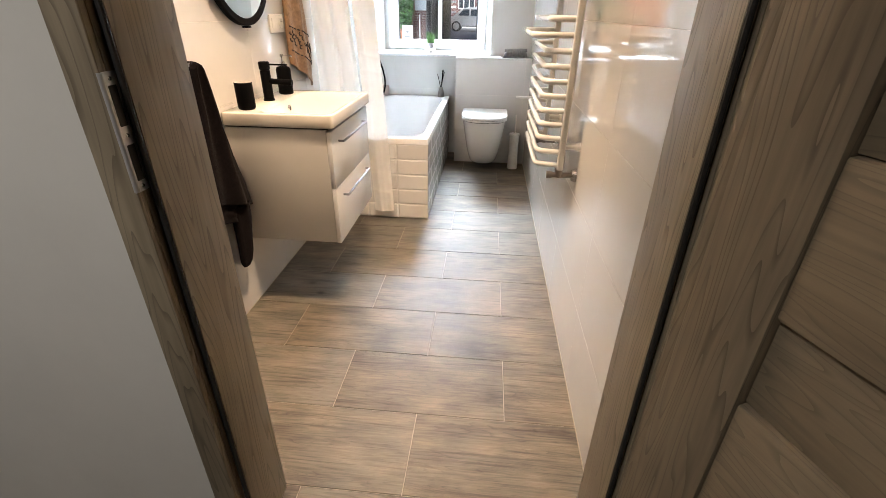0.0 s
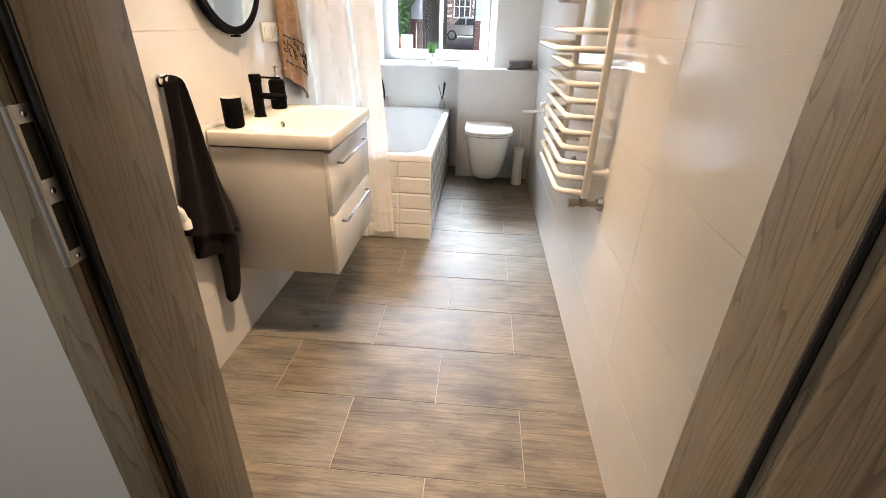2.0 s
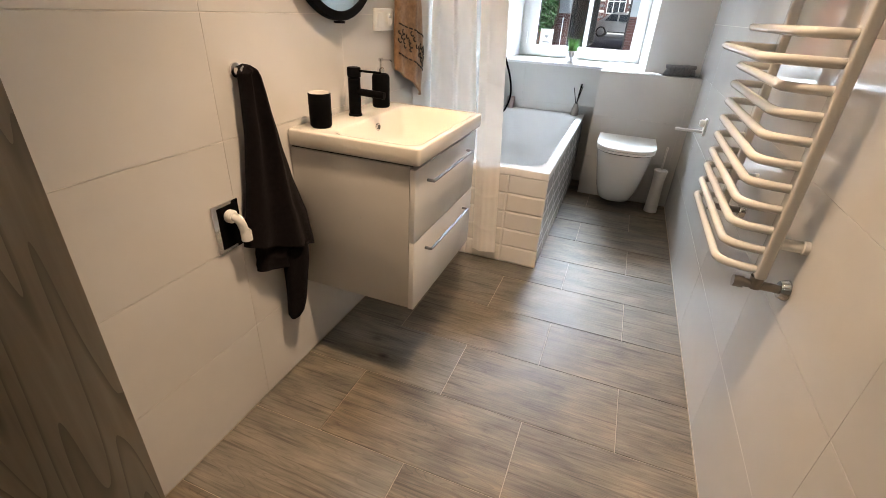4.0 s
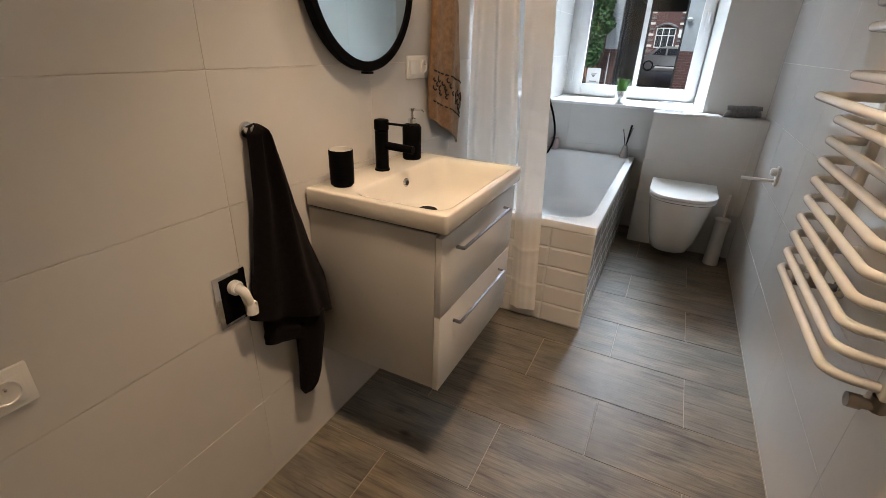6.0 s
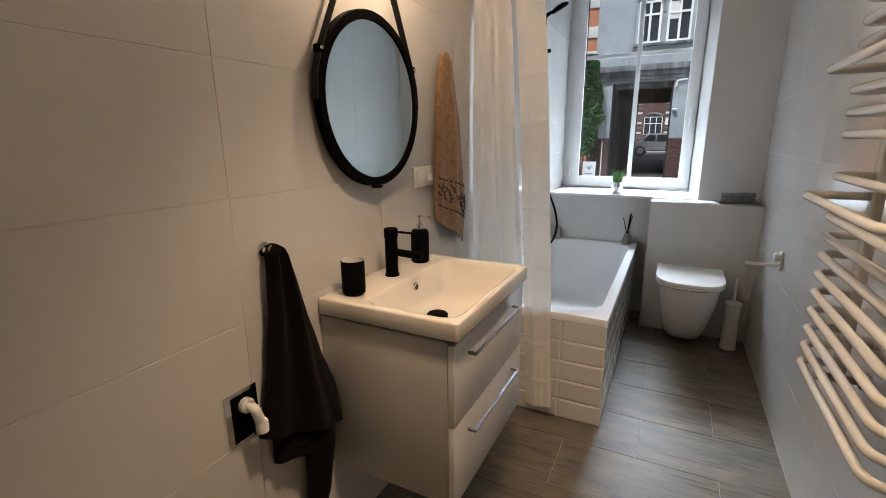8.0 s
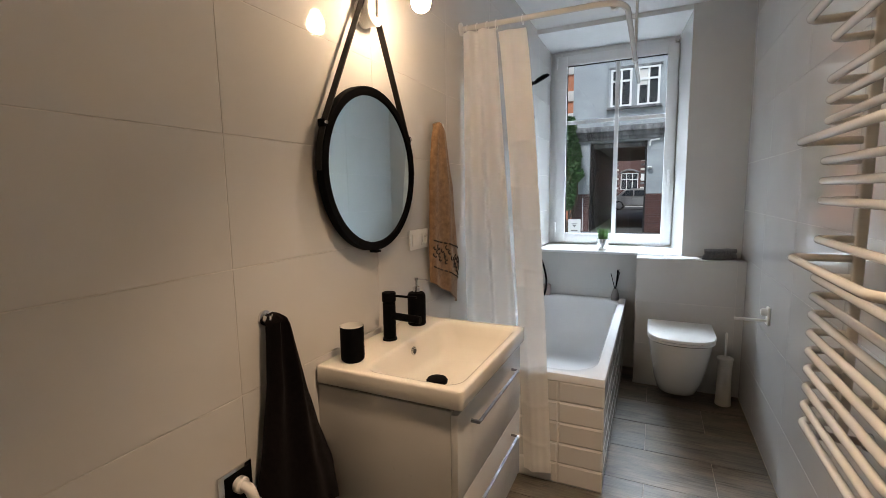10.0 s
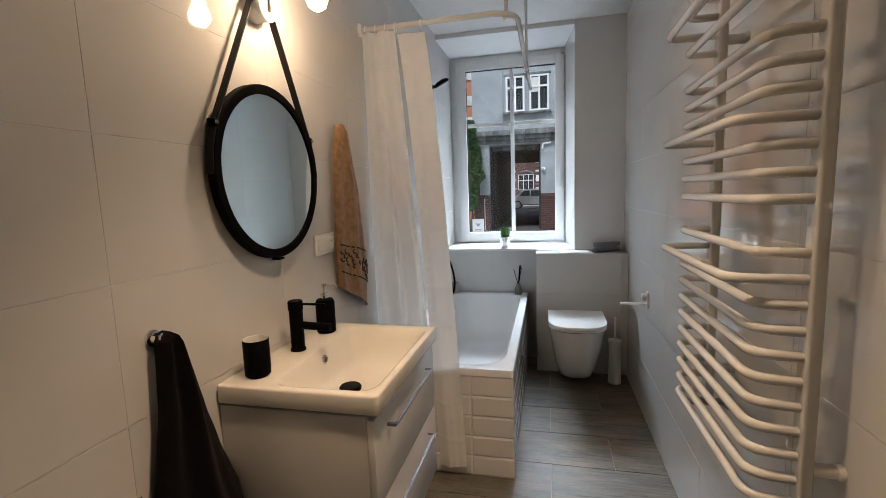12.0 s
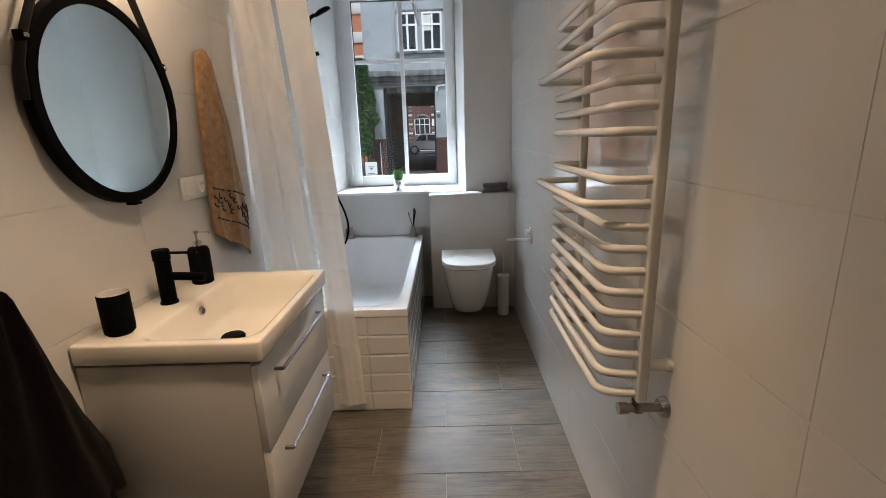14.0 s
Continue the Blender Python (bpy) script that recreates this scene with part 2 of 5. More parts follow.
TILE = surface("white_wall_tile", (0.63, 0.62, 0.60), scale=3, rough=0.055, vary=0.02, bump=0.007, bump_scale=7, per_object=True)
GROUT = surface("pale_grout", (0.70, 0.67, 0.63), rough=0.85, bump=0.2, scale=20)
FLOOR = wood("wood_look_floor_tile", (0.325, 0.265, 0.188), (0.066, 0.055, 0.042), "x", 0.46, True, 0.95, scale=1.6, rand=0.20, lo=0.30, hi=0.90, lines=0.22, streak=0.48, grey=(0.72, 0.79, 0.90))
FLOOR_GROUT = surface("floor_grout", (0.40, 0.345, 0.275), rough=0.9, bump=0.2, scale=20)
# same veneer as OAK, darkened for the weaker light on the leaf
OAK_STILE = wood("dimmed_oak_veneer_stile", (0.30, 0.245, 0.172), (0.12, 0.096, 0.068), "z", 0.48, True, bump=0.3, lines=0.72, lo=0.2, hi=0.95, streak=0.6)
OAK = wood("grey_oak_veneer", (0.38, 0.32, 0.235), (0.15, 0.123, 0.09), "z", 0.48, True, bump=0.3, lines=0.72, lo=0.2, hi=0.95, streak=0.6)
# boards of the leaf: veneer darkened likewise for the weaker light
OAK_LEAF = wood("dimmed_oak_veneer_leaf", (0.31, 0.253, 0.178), (0.13, 0.104, 0.073), "y", 0.48, True, bump=0.3, lines=0.5, lo=0.2, hi=0.95, streak=0.6, turn=-20)
OAK_FLAT = wood("grey_oak_veneer_boards", (0.31, 0.253, 0.178), (0.13, 0.104, 0.073), "x", 0.48, True, bump=0.3, lines=0.5, lo=0.2, hi=0.95, streak=0.6)
# unseen hall surfaces, toned dark to cut light bounced into the bathroom
HALL_PAINT = surface("unseen_hall_dark_beige", (0.34, 0.31, 0.27), rough=0.8, bump=0.12, bump_scale=120, scale=5)
HALL_DARK_FLOOR = surface("unseen_hall_dark_floor", (0.10, 0.075, 0.05), (0.06, 0.045, 0.03), scale=6, rough=0.5, stretch=(1, 12, 1))
PAINT = surface("white_wall_paint", (0.70, 0.70, 0.69), rough=0.8, bump=0.12, bump_scale=120, scale=5)
CEILING = surface("ceiling_paint", (0.72, 0.72, 0.72), rough=0.9, bump=0.1, bump_scale=90)
CERAMIC = surface("white_ceramic", (0.72, 0.705, 0.675), rough=0.045, vary=0.015, scale=2)
BASIN = surface("cream_white_ceramic", (0.70, 0.67, 0.60), rough=0.04, vary=0.015, scale=2)
ACRYLIC = surface("white_acrylic", (0.87, 0.87, 0.87), rough=0.06, vary=0.02, scale=2)
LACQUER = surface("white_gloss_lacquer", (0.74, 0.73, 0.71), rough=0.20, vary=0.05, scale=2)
# darker than the drawer fronts: shade on the cabinet's end is in this colour
SHADED_WHITE = surface("shaded_white_cabinet_side", (0.52, 0.505, 0.475), rough=0.32, scale=3)
ENAMEL = surface("white_radiator_enamel", (0.64, 0.63, 0.60), rough=0.10, vary=0.03)
PVC = surface("white_window_profile", (0.80, 0.81, 0.82), rough=0.3)
PLASTIC = surface("white_plastic", (0.80, 0.79, 0.76), rough=0.32)
BLACK = surface("matt_black_metal", (0.003, 0.003, 0.0033), rough=0.55, specular=0.03)
# black of the rubber seals, also used to paint shade in gaps
BLACK_SEAL_SHADE = surface("black_seal_and_gap_shade", (0.012, 0.012, 0.012), rough=0.6)
LEATHER = surface("black_leather", (0.010, 0.009, 0.008), rough=0.5, specular=0.25, bump=0.4, bump_scale=300)
CHROME = surface("chrome", (0.75, 0.75, 0.76), rough=0.1, vary=0.05, metal=1.0)
BAR = surface("brushed_handle_metal", (0.22, 0.22, 0.23), rough=0.45, vary=0.05, metal=1.0)
ZINC = surface("bright_zinc_plate", (0.62, 0.63, 0.64), rough=0.35, vary=0.08, metal=0.55, stretch=(1, 1, 20))
STEEL = surface("brushed_steel", (0.6, 0.6, 0.61), rough=0.25, vary=0.08, metal=1.0, stretch=(1, 30, 1))
MIRROR = surface("mirror_glass", (0.80, 0.90, 0.92), (0.80, 0.90, 0.92), rough=0.02, vary=0.0, metal=1.0)
TERRY_DARK = surface("dark_brown_terry", (0.009, 0.0062, 0.0068), (0.004, 0.0028, 0.0031), scale=90, rough=0.95, specular=0.1, bump=1.0, bump_scale=420, sheen=0.02)
TERRY_ORANGE = surface("orange_brown_terry", (0.33, 0.195, 0.098), (0.18, 0.10, 0.048), scale=45, rough=0.95, bump=1.0, bump_scale=190, sheen=0.3)
TERRY_GREY = surface("grey_terry", (0.19, 0.19, 0.20), (0.10, 0.10, 0.105), scale=80, rough=0.95, bump=1.0, bump_scale=380, sheen=0.3)
DARK_PRINT = surface("dark_woven_pattern", (0.03, 0.024, 0.02), rough=0.9)
CURTAIN = surface("white_curtain_fabric", (0.88, 0.85, 0.81), scale=6, rough=0.75, bump=0.15, bump_scale=500, through=0.26)
GLASS = glass("window_glass")
LEAF = surface("green_plastic_grass", (0.10, 0.26, 0.035), (0.03, 0.11, 0.015), scale=25, rough=0.5)
STONE_GREY = surface("warm_grey_stoneware", (0.32, 0.29, 0.26), rough=0.7, scale=30)
PINK = surface("dusty_pink_ceramic", (0.38, 0.29, 0.27), rough=0.5)
PAPER = surface("white_paper", (0.75, 0.75, 0.74), rough=0.8)
BULB = surface("glowing_bulb", (1.0, 0.70, 0.45), (1.0, 0.70, 0.45), rough=0.4, glow=250.0)
SPOT_BULB = surface("glowing_spot_bulb", (1.0, 0.71, 0.47), (1.0, 0.71, 0.47), rough=0.4, glow=80.0)
BRASS = surface("worn_nickel", (0.26, 0.235, 0.21), rough=0.33, metal=1.0)

# ---- the room ----
XL, XR, Y0, YBACK, YPIER, YWIN, TOP, SOFFIT, SILL = -1.064, 0.367, 0.812, 4.50, 4.43, 4.95, 2.635, 2.60, 0.915
YHALL = 0.645


def structure(name, bm, material, label):
    return solo(name, bm, material, label, "structure", kind="structure")


floor = structure("floor", box(XL - 0.1, XR + 0.1, -1.6, 5.0, -0.12, -0.003), FLOOR_GROUT, "grey-brown wood-look tiled bathroom floor with pale joints")
wall_left = structure("wall_left", box(XL - 0.2, XL - 0.0015, Y0, 5.35, 0, TOP), GROUT, "white glossy tiled wall with thin joints")
wall_right = structure("wall_right", box(XR + 0.0015, XR + 0.2, Y0 - 0.16, 5.35, 0, TOP), GROUT, "white glossy tiled wall with thin joints")
ceiling = structure("ceiling", box(XL - 0.2, XR + 0.2, -1.7, 5.35, TOP, TOP + 0.15), CEILING, "plain white painted bathroom ceiling")
wall_back = structure("wall_back", box(XL, -0.284, YBACK + 0.003, 5.35, 0, SILL), GROUT, "white tiled low wall under the window")
wall_boxing = structure("wall_boxing", box(-0.284, XR, 4.203, 5.35, 0, SILL - 0.003), GROUT, "white tiled boxing behind the toilet")
wall_pier = structure("wall_pier", loft([[(0.005, YPIER, z), (XR, YPIER, z), (XR, 5.35, z), (-0.05, 5.35, z), (-0.05, YWIN, z)] for z in (SILL, TOP)]), TILE, "white glossy pier beside the window")
wall_lintel = structure("wall_lintel", box(XL, 0.005, YPIER, 5.35, SOFFIT, TOP), CEILING, "white painted lintel above the window")
# door wall with its opening
JL, JR, DOOR = -0.534, 0.311, 2.03
wall_door = structure("wall_door", box(-2.2, JL - 0.035, YHALL, Y0, 0, TOP), PAINT, "white painted wall round the bathroom door")
part("wall_over_door", box(JL - 0.035, JR + 0.035, YHALL, Y0, DOOR + 0.035, TOP), PAINT, wall_door)
part("wall_beside_door", box(JR + 0.035, 1.5, YHALL, Y0 - 0.17 + 0.005, 0, TOP), PAINT, wall_door)
wall_hall = structure("wall_hall", box(-2.3, -2.2, -1.7, Y0, 0, TOP), HALL_PAINT, "unseen hall wall toned dark to cut bounced light")
part("wall_behind", box(-2.2, 1.5, -1.8, -1.7, 0, TOP), HALL_PAINT, wall_hall)
part("wall_opposite", box(1.5, 1.6, -1.8, Y0, 0, TOP), HALL_PAINT, wall_hall)
part("hall_ceiling", box(-2.2, XL - 0.2, -1.7, Y0, TOP, TOP + 0.15), CEILING, ceiling)
part("hall_ceiling", box(XR + 0.2, 1.5, -1.7, Y0, TOP, TOP + 0.15), CEILING, ceiling)
# dark floor added in the unseen hall, to soak up bounced light
part("hall_floor", box(-2.2, XL - 0.1, -1.7, Y0, -0.12, -0.003), HALL_DARK_FLOOR, floor)
part("hall_floor", box(XR + 0.1, 1.5, -1.7, Y0, -0.12, -0.003), HALL_DARK_FLOOR, floor)
part("hall_floor", box(XL - 0.099, XR + 0.099, -1.6, YHALL - 0.02, -0.0028, -0.0005), HALL_DARK_FLOOR, floor)

# ---- door frame and door ----
frame_1 = thing("door_frame", (JL, 0.7, 0), "grey-brown oak veneer door frame with a black seal", "door frame", kind="structure")


def jamb(side, x, name):
    """One upright: casing on the hall side, rebate with seal, lining to the room side."""
    s = side
    lining = box(min(x, x - s * 0.035), max(x, x - s * 0.035), 0.660, Y0 + 0.004, 0, DOOR + 0.035, 0.0015)
    lining = part(name + "_lining", lining, OAK, frame_1)
    x1 = x - s * 0.014
    casing = box(min(x1, x1 - s * 0.056), max(x1, x1 - s * 0.056), 0.628, 0.644, 0, DOOR + 0.08, 0.003)
    part("casing", casing, OAK, frame_1)
    part("rebate", box(min(x1, x1 - s * 0.02), max(x1, x1 - s * 0.02), 0.6445, 0.6595, 0, DOOR + 0.014, 0.001), OAK, frame_1)
    part("seal", tube([(x - s * 0.004, 0.6545, 0), (x - s * 0.004, 0.6545, DOOR)], 0.005, 8), BLACK_SEAL_SHADE, frame_1, "black rubber door seal")


jamb(1, JL, "latch_side")
jamb(-1, JR, "hinge_side")
part("head_lining", box(JL + 0.001, JR - 0.001, 0.660, Y0 + 0.004, DOOR, DOOR + 0.035, 0.0015), OAK_FLAT, frame_1)
part("head_casing", box(JL - 0.013, JR + 0.013, 0.628, 0.644, DOOR + 0.014, DOOR + 0.08, 0.003), OAK_FLAT, frame_1)
# strike plate on the rebate of the latch side
strike = box(JL - 0.0138, JL - 0.0118, 0.630, 0.6560, 1.006, 1.187, 0.0005)
plate = part("strike_plate", strike, ZINC, frame_1, "brushed steel strike plate")
part("lip", tube([(JL - 0.0135, 0.6285, 1.007), (JL - 0.0135, 0.6285, 1.186)], 0.0042, 10), ZINC, plate)
for z0, z1 in ((1.024, 1.081), (1.109, 1.168)):
    part("latch_hole", box(JL - 0.0125, JL - 0.0112, 0.6345, 0.6500, z0, z1), BLACK_SEAL_SHADE, plate)
for z in (1.0145, 1.095, 1.1775):
    part("screw", lathe([(0.0, 0.0012), (0.003, 0.001), (0.0035, 0)], (JL - 0.0118, 0.6425, z), 10, "x"), CHROME, plate)

# the leaf stands open towards the hall, past a right angle
HINGE, SWING = Vector((0.352, 0.640, 0.008)), 20
leaf_turn = Matrix.Translation(HINGE) @ Matrix.Rotation(radians(-90 + SWING), 4, "Z")


def leaf_part(name, bm, material, parent=None, label=""):
    """Corners given as: along the leaf from the hinge, out of its face, up."""
    bmesh.ops.transform(bm, matrix=leaf_turn, verts=bm.verts)
    return part(name, bm, material, parent, label)


door = thing("bathroom_door", HINGE, "open grey-brown oak veneer door with horizontal stepped boards", "door")
T = 0.04
leaf_part("hinge_stile", box(0.025, 0.147, -T, 0, 0, 2.0, 0.0025), OAK_STILE, door)
leaf_part("edge_strip", box(0.003, 0.0245, -T + 0.006, -0.012, 0, 2.0, 0.002), OAK_STILE, door)
leaf_part("latch_stile", box(0.69, 0.83, -T, 0, 0, 2.0, 0.0025), OAK_STILE, door)
leaf_part("top_rail", box(0.148, 0.689, -T, 0, 1.88, 2.0, 0.0025), OAK_LEAF, door)
leaf_part("bottom_rail", box(0.148, 0.689, -T, 0, 0, 0.13, 0.0025), OAK_LEAF, door)
edges_z = [0.131, 0.193, 0.415, 0.558, 0.788, 0.930, 1.138, 1.280, 1.501, 1.644, 1.879]
for k, (z0, z1) in enumerate(zip(edges_z, edges_z[1:])):
    d = -0.004 if k % 2 else -0.016
    leaf_part("board", box(0.148, 0.689, -T - d, d, z0, z1 - 0.001, 0.005 if k % 2 else 0.002), OAK_LEAF, door)

# ---- vanity ----
VX, VY0, VY1, VB, VT = -0.618, 1.764, 2.346, 0.336, 0.840
vanity = thing("vanity_cabinet", (XL, 2.055, VB), "white wall-hung vanity cabinet with two glossy drawers", "cabinet")
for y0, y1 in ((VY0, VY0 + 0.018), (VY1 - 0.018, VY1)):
    part("side_panel", box(XL + 0.002, VX - 0.020, y0, y1, VB, VT, 0.001), SHADED_WHITE, vanity)
part("bottom_panel", box(XL + 0.002, VX - 0.021, VY0 + 0.0185, VY1 - 0.0185, VB, VB + 0.018), SHADED_WHITE, vanity)
part("back_panel", box(XL + 0.002, XL + 0.012, VY0 + 0.0185, VY1 - 0.0185, VB + 0.0185, VT), SHADED_WHITE, vanity)
for z0, z1, hz in ((VB - 0.002, VB + 0.2535, 0.535), (VB + 0.255, VT - 0.008, 0.777)):
    drawer = part("drawer_front", box(VX - 0.0185, VX, VY0 - 0.001, VY1 + 0.001, z0, z1, 0.0012), LACQUER, vanity)
    grip = tube(bend([(VX - 0.001, 1.855, hz), (VX + 0.024, 1.855, hz), (VX + 0.024, 2.24, hz), (VX - 0.001, 2.24, hz)], 0.004, 2), 0.0055, 4)
    part("handle", grip, BAR, drawer, "slim chrome bar handle")
# black strips that paint the shade in the gap under the basin
for y in (VY0 + 0.008, VY1 - 0.014):
    part("gap_strip", box(XL + 0.004, VX - 0.014, y, y + 0.006, VT, VT + 0.0065), BLACK_SEAL_SHADE, vanity)
part("gap_strip", box(VX - 0.022, VX - 0.016, VY0 + 0.015, VY1 - 0.015, VT, VT + 0.0065), BLACK_SEAL_SHADE, vanity)

# washbasin: a rim slab with a hollow rounded bowl
BX0, BX1, BY0, BY1, BZ0, BZ1 = XL + 0.001, -0.602, 1.755, 2.355, 0.847, 0.900


def basin():
    cx, cy = (BX0 + BX1) / 2, (BY0 + BY1) / 2
    w, d = BX1 - BX0, BY1 - BY0
    bx, bw, bd = -0.775, 0.285, 0.515
    rings = [rounded(cx, cy, w - 0.012, d - 0.012, 0.008, BZ0), rounded(cx, cy, w - 0.003, d - 0.003, 0.010, BZ0 + 0.003), rounded(cx, cy, w, d, 0.012, BZ0 + 0.008),
             rounded(cx, cy, w, d, 0.012, BZ1 - 0.006), rounded(cx, cy, w - 0.003, d - 0.003, 0.011, BZ1 - 0.002), rounded(cx, cy, w - 0.01, d - 0.01, 0.01, BZ1),
             rounded(bx, cy, bw + 0.025, bd + 0.036, 0.05, BZ1 - 0.0005), rounded(bx, cy, bw + 0.010, bd + 0.016, 0.05, BZ1 - 0.004), rounded(bx, cy, bw, bd, 0.05, BZ1 - 0.012),
             rounded(bx + 0.004, cy, bw - 0.022, bd - 0.04, 0.055, BZ1 - 0.040), rounded(bx + 0.010, cy, bw - 0.05, bd - 0.09, 0.06, BZ1 - 0.080), rounded(bx + 0.014, cy, bw - 0.085, bd - 0.15, 0.06, BZ1 - 0.100), rounded(bx + 0.014, cy, bw - 0.13, bd - 0.24, 0.05, BZ1 - 0.106),
             rounded(bx, cy, 0.05, 0.05, 0.024, BZ1 - 0.110)]
    return loft(rings, base=False)


washbasin = thing("washbasin", (-0.83, 2.055, BZ0), "white ceramic washbasin with a rectangular bowl", "washbasin")
part("bowl", basin(), BASIN, washbasin)
drain = part("drain_plug", lathe([(0.026, 0.0), (0.033, 0.004), (0.034, 0.012), (0.030, 0.017), (0.0, 0.019)], (-0.79, 2.0, BZ1 - 0.106), 28), BLACK, washbasin, "black drain plug")
over = part("overflow_ring", lathe([(0.006, 0.003), (0.012, 0.004), (0.0145, 0.002), (0.0145, -0.004)], (-0.9005, 2.055, BZ1 - 0.034), 20, "x"), CHROME, washbasin, "chrome overflow ring")
part("overflow_hole", lathe([(0.0, 0.0042), (0.0085, 0.0042), (0.0085, 0.0)], (-0.9005, 2.055, BZ1 - 0.034), 16, "x"), BLACK_SEAL_SHADE, over)

# tap: straight cylinder, square-ended spout, thin flat lever
tap = thing("tap", (-0.985, 2.05, BZ1), "matt black single-lever basin tap", "tap")
tx, ty = -0.985, 2.042
part("column", lathe([(0.0, 0), (0.0245, 0), (0.0245, 0.006), (0.0215, 0.008), (0.0215, 0.128), (0.0, 0.129)], (tx, ty, BZ1), 28), BLACK, tap)
part("spout", tube([(tx + 0.012, ty, BZ1 + 0.083), (tx + 0.118, ty, BZ1 + 0.079)], 0.0125, 16), BLACK, tap)
part("head", lathe([(0.0215, 0.131), (0.0235, 0.133), (0.0235, 0.160), (0.0215, 0.163), (0.0, 0.163)], (tx, ty, BZ1), 28), BLACK, tap)
part("lever", box(tx + 0.01, tx + 0.105, ty - 0.005, ty + 0.005, BZ1 + 0.149, BZ1 + 0.156, 0.002), BLACK, tap)
# soap dispenser
sx, sy = -0.985, 2.235
soap = thing("soap_dispenser", (sx, sy, BZ1), "matt black soap dispenser with a chrome pump", "soap dispenser")
part("bottle", lathe([(0.0, 0), (0.03, 0), (0.034, 0.004), (0.034, 0.112), (0.029, 0.122), (0.016, 0.126), (0.0, 0.127)], (sx, sy, BZ1), 28), BLACK, soap)
pump = part("pump", lathe([(0.014, 0.1272), (0.014, 0.142), (0.009, 0.145), (0.0045, 0.147), (0.0045, 0.168), (0.009, 0.169), (0.009, 0.178), (0.0, 0.179)], (sx, sy, BZ1), 20), CHROME, soap, "chrome pump head")
part("nozzle", tube(bend([(sx + 0.006, sy, BZ1 + 0.174), (sx + 0.045, sy - 0.006, BZ1 + 0.175), (sx + 0.053, sy - 0.007, BZ1 + 0.169)], 0.006, 3), 0.0035, 8), CHROME, pump)
# tumbler
cup = thing("tumbler", (-0.985, 1.833, BZ1), "matt black tumbler with a white inside", "tumbler")
part("outside", lathe([(0.0, 0), (0.028, 0), (0.034, 0.006), (0.035, 0.02), (0.035, 0.105), (0.0343, 0.106)], (-0.985, 1.833, BZ1), 32, caps=False), BLACK, cup)
part("inside", lathe([(0.0345, 0.1055), (0.0335, 0.107), (0.032, 0.1062), (0.0315, 0.02), (0.0, 0.016)], (-0.985, 1.833, BZ1), 32, caps=False), CERAMIC, cup, "white glazed inside of the tumbler")

# ---- round mirror on a leather strap ----
MY, MZ, MR = 2.050, 1.467, 0.264
mirror = thing("wall_mirror", (XL, MY, MZ), "round mirror with a thick black rim on a leather strap", "mirror")
rim = lathe([(MR - 0.003, 0.014), (MR, 0.016), (MR, 0.036), (MR - 0.003, 0.039), (MR - 0.026, 0.039), (MR - 0.028, 0.037), (MR - 0.028, 0.030)], (XL, MY, MZ), 72, "x", caps=False)
part("rim", rim, BLACK, mirror)
part("back_board", lathe([(0.0, 0.0005), (MR - 0.045, 0.0005), (MR - 0.045, 0.013), (MR - 0.004, 0.0145), (MR - 0.004, 0.020), (0.0, 0.020)], (XL, MY, MZ), 72, "x"), BLACK, mirror)
part("glass", lathe([(0.0, 0.0335), (MR - 0.0275, 0.0335), (MR - 0.0275, 0.0205)], (XL, MY, MZ), 72, "x"), MIRROR, mirror)
PEG = Vector((XL, MY + 0.008, 1.962))


def ribbon(points, width, thick, across):
    """A flat band along points."""
    across = Vector(across).normalized()
    rings = []
    pts = [Vector(p) for p in points]
    for i, p in enumerate(pts):
        along = (pts[min(i + 1, len(pts) - 1)] - pts[max(i - 1, 0)]).normalized()
        n = along.cross(across).normalized()
        rings.append([p + across * width / 2 + n * thick / 2, p - across * width / 2 + n * thick / 2, p - across * width / 2 - n * thick / 2, p + across * width / 2 - n * thick / 2])
    return loft(rings)


x_band = XL + 0.026
run = []
for s in (-1, 1):
    a = radians(38)
    run.append([(x_band, MY + s * (MR + 0.003) * math.cos(a * k), MZ + (MR + 0.003) * math.sin(a * k)) for k in (-0.05, 0.35, 0.7)] )
arc = [(x_band, PEG.y + 0.045 * math.cos(radians(u)), PEG.z + 0.045 * math.sin(radians(u))) for u in range(165, 14, -15)]
strap = ribbon(run[0] + arc + run[1][::-1], 0.022, 0.0035, (1, 0, 0))
part("strap", strap, LEATHER, mirror, "black leather hanging strap")
for s in (-1, 1):
    a = radians(27)
    c = Vector((x_band, MY + s * (MR + 0.007) * math.cos(a), MZ + (MR + 0.007) * math.sin(a)))
    part("buckle", box(c.x - 0.013, c.x + 0.013, c.y - 0.006, c.y + 0.006, c.z - 0.011, c.z + 0.011, 0.003), BLACK, mirror)
    part("rivet", lathe([(0.006, 0), (0.005, 0.003), (0.0, 0.004)], (c.x + 0.013, c.y, c.z), 10, "x"), CHROME, mirror)
part("bottom_clip", box(XL + 0.012, XL + 0.041, MY - 0.014, MY + 0.014, MZ - MR - 0.008, MZ - MR - 0.0005, 0.002), BLACK, mirror)
peg = thing("wall_peg", (XL, PEG.y, PEG.z), "white round wall peg carrying the mirror strap", "peg")
part("disc", lathe([(0.042, 0.0), (0.043, 0.002), (0.043, 0.010), (0.041, 0.012), (0.041, 0.038), (0.044, 0.041), (0.044, 0.052), (0.041, 0.055), (0.0, 0.056)], PEG, 40, "x"), PLASTIC, peg)

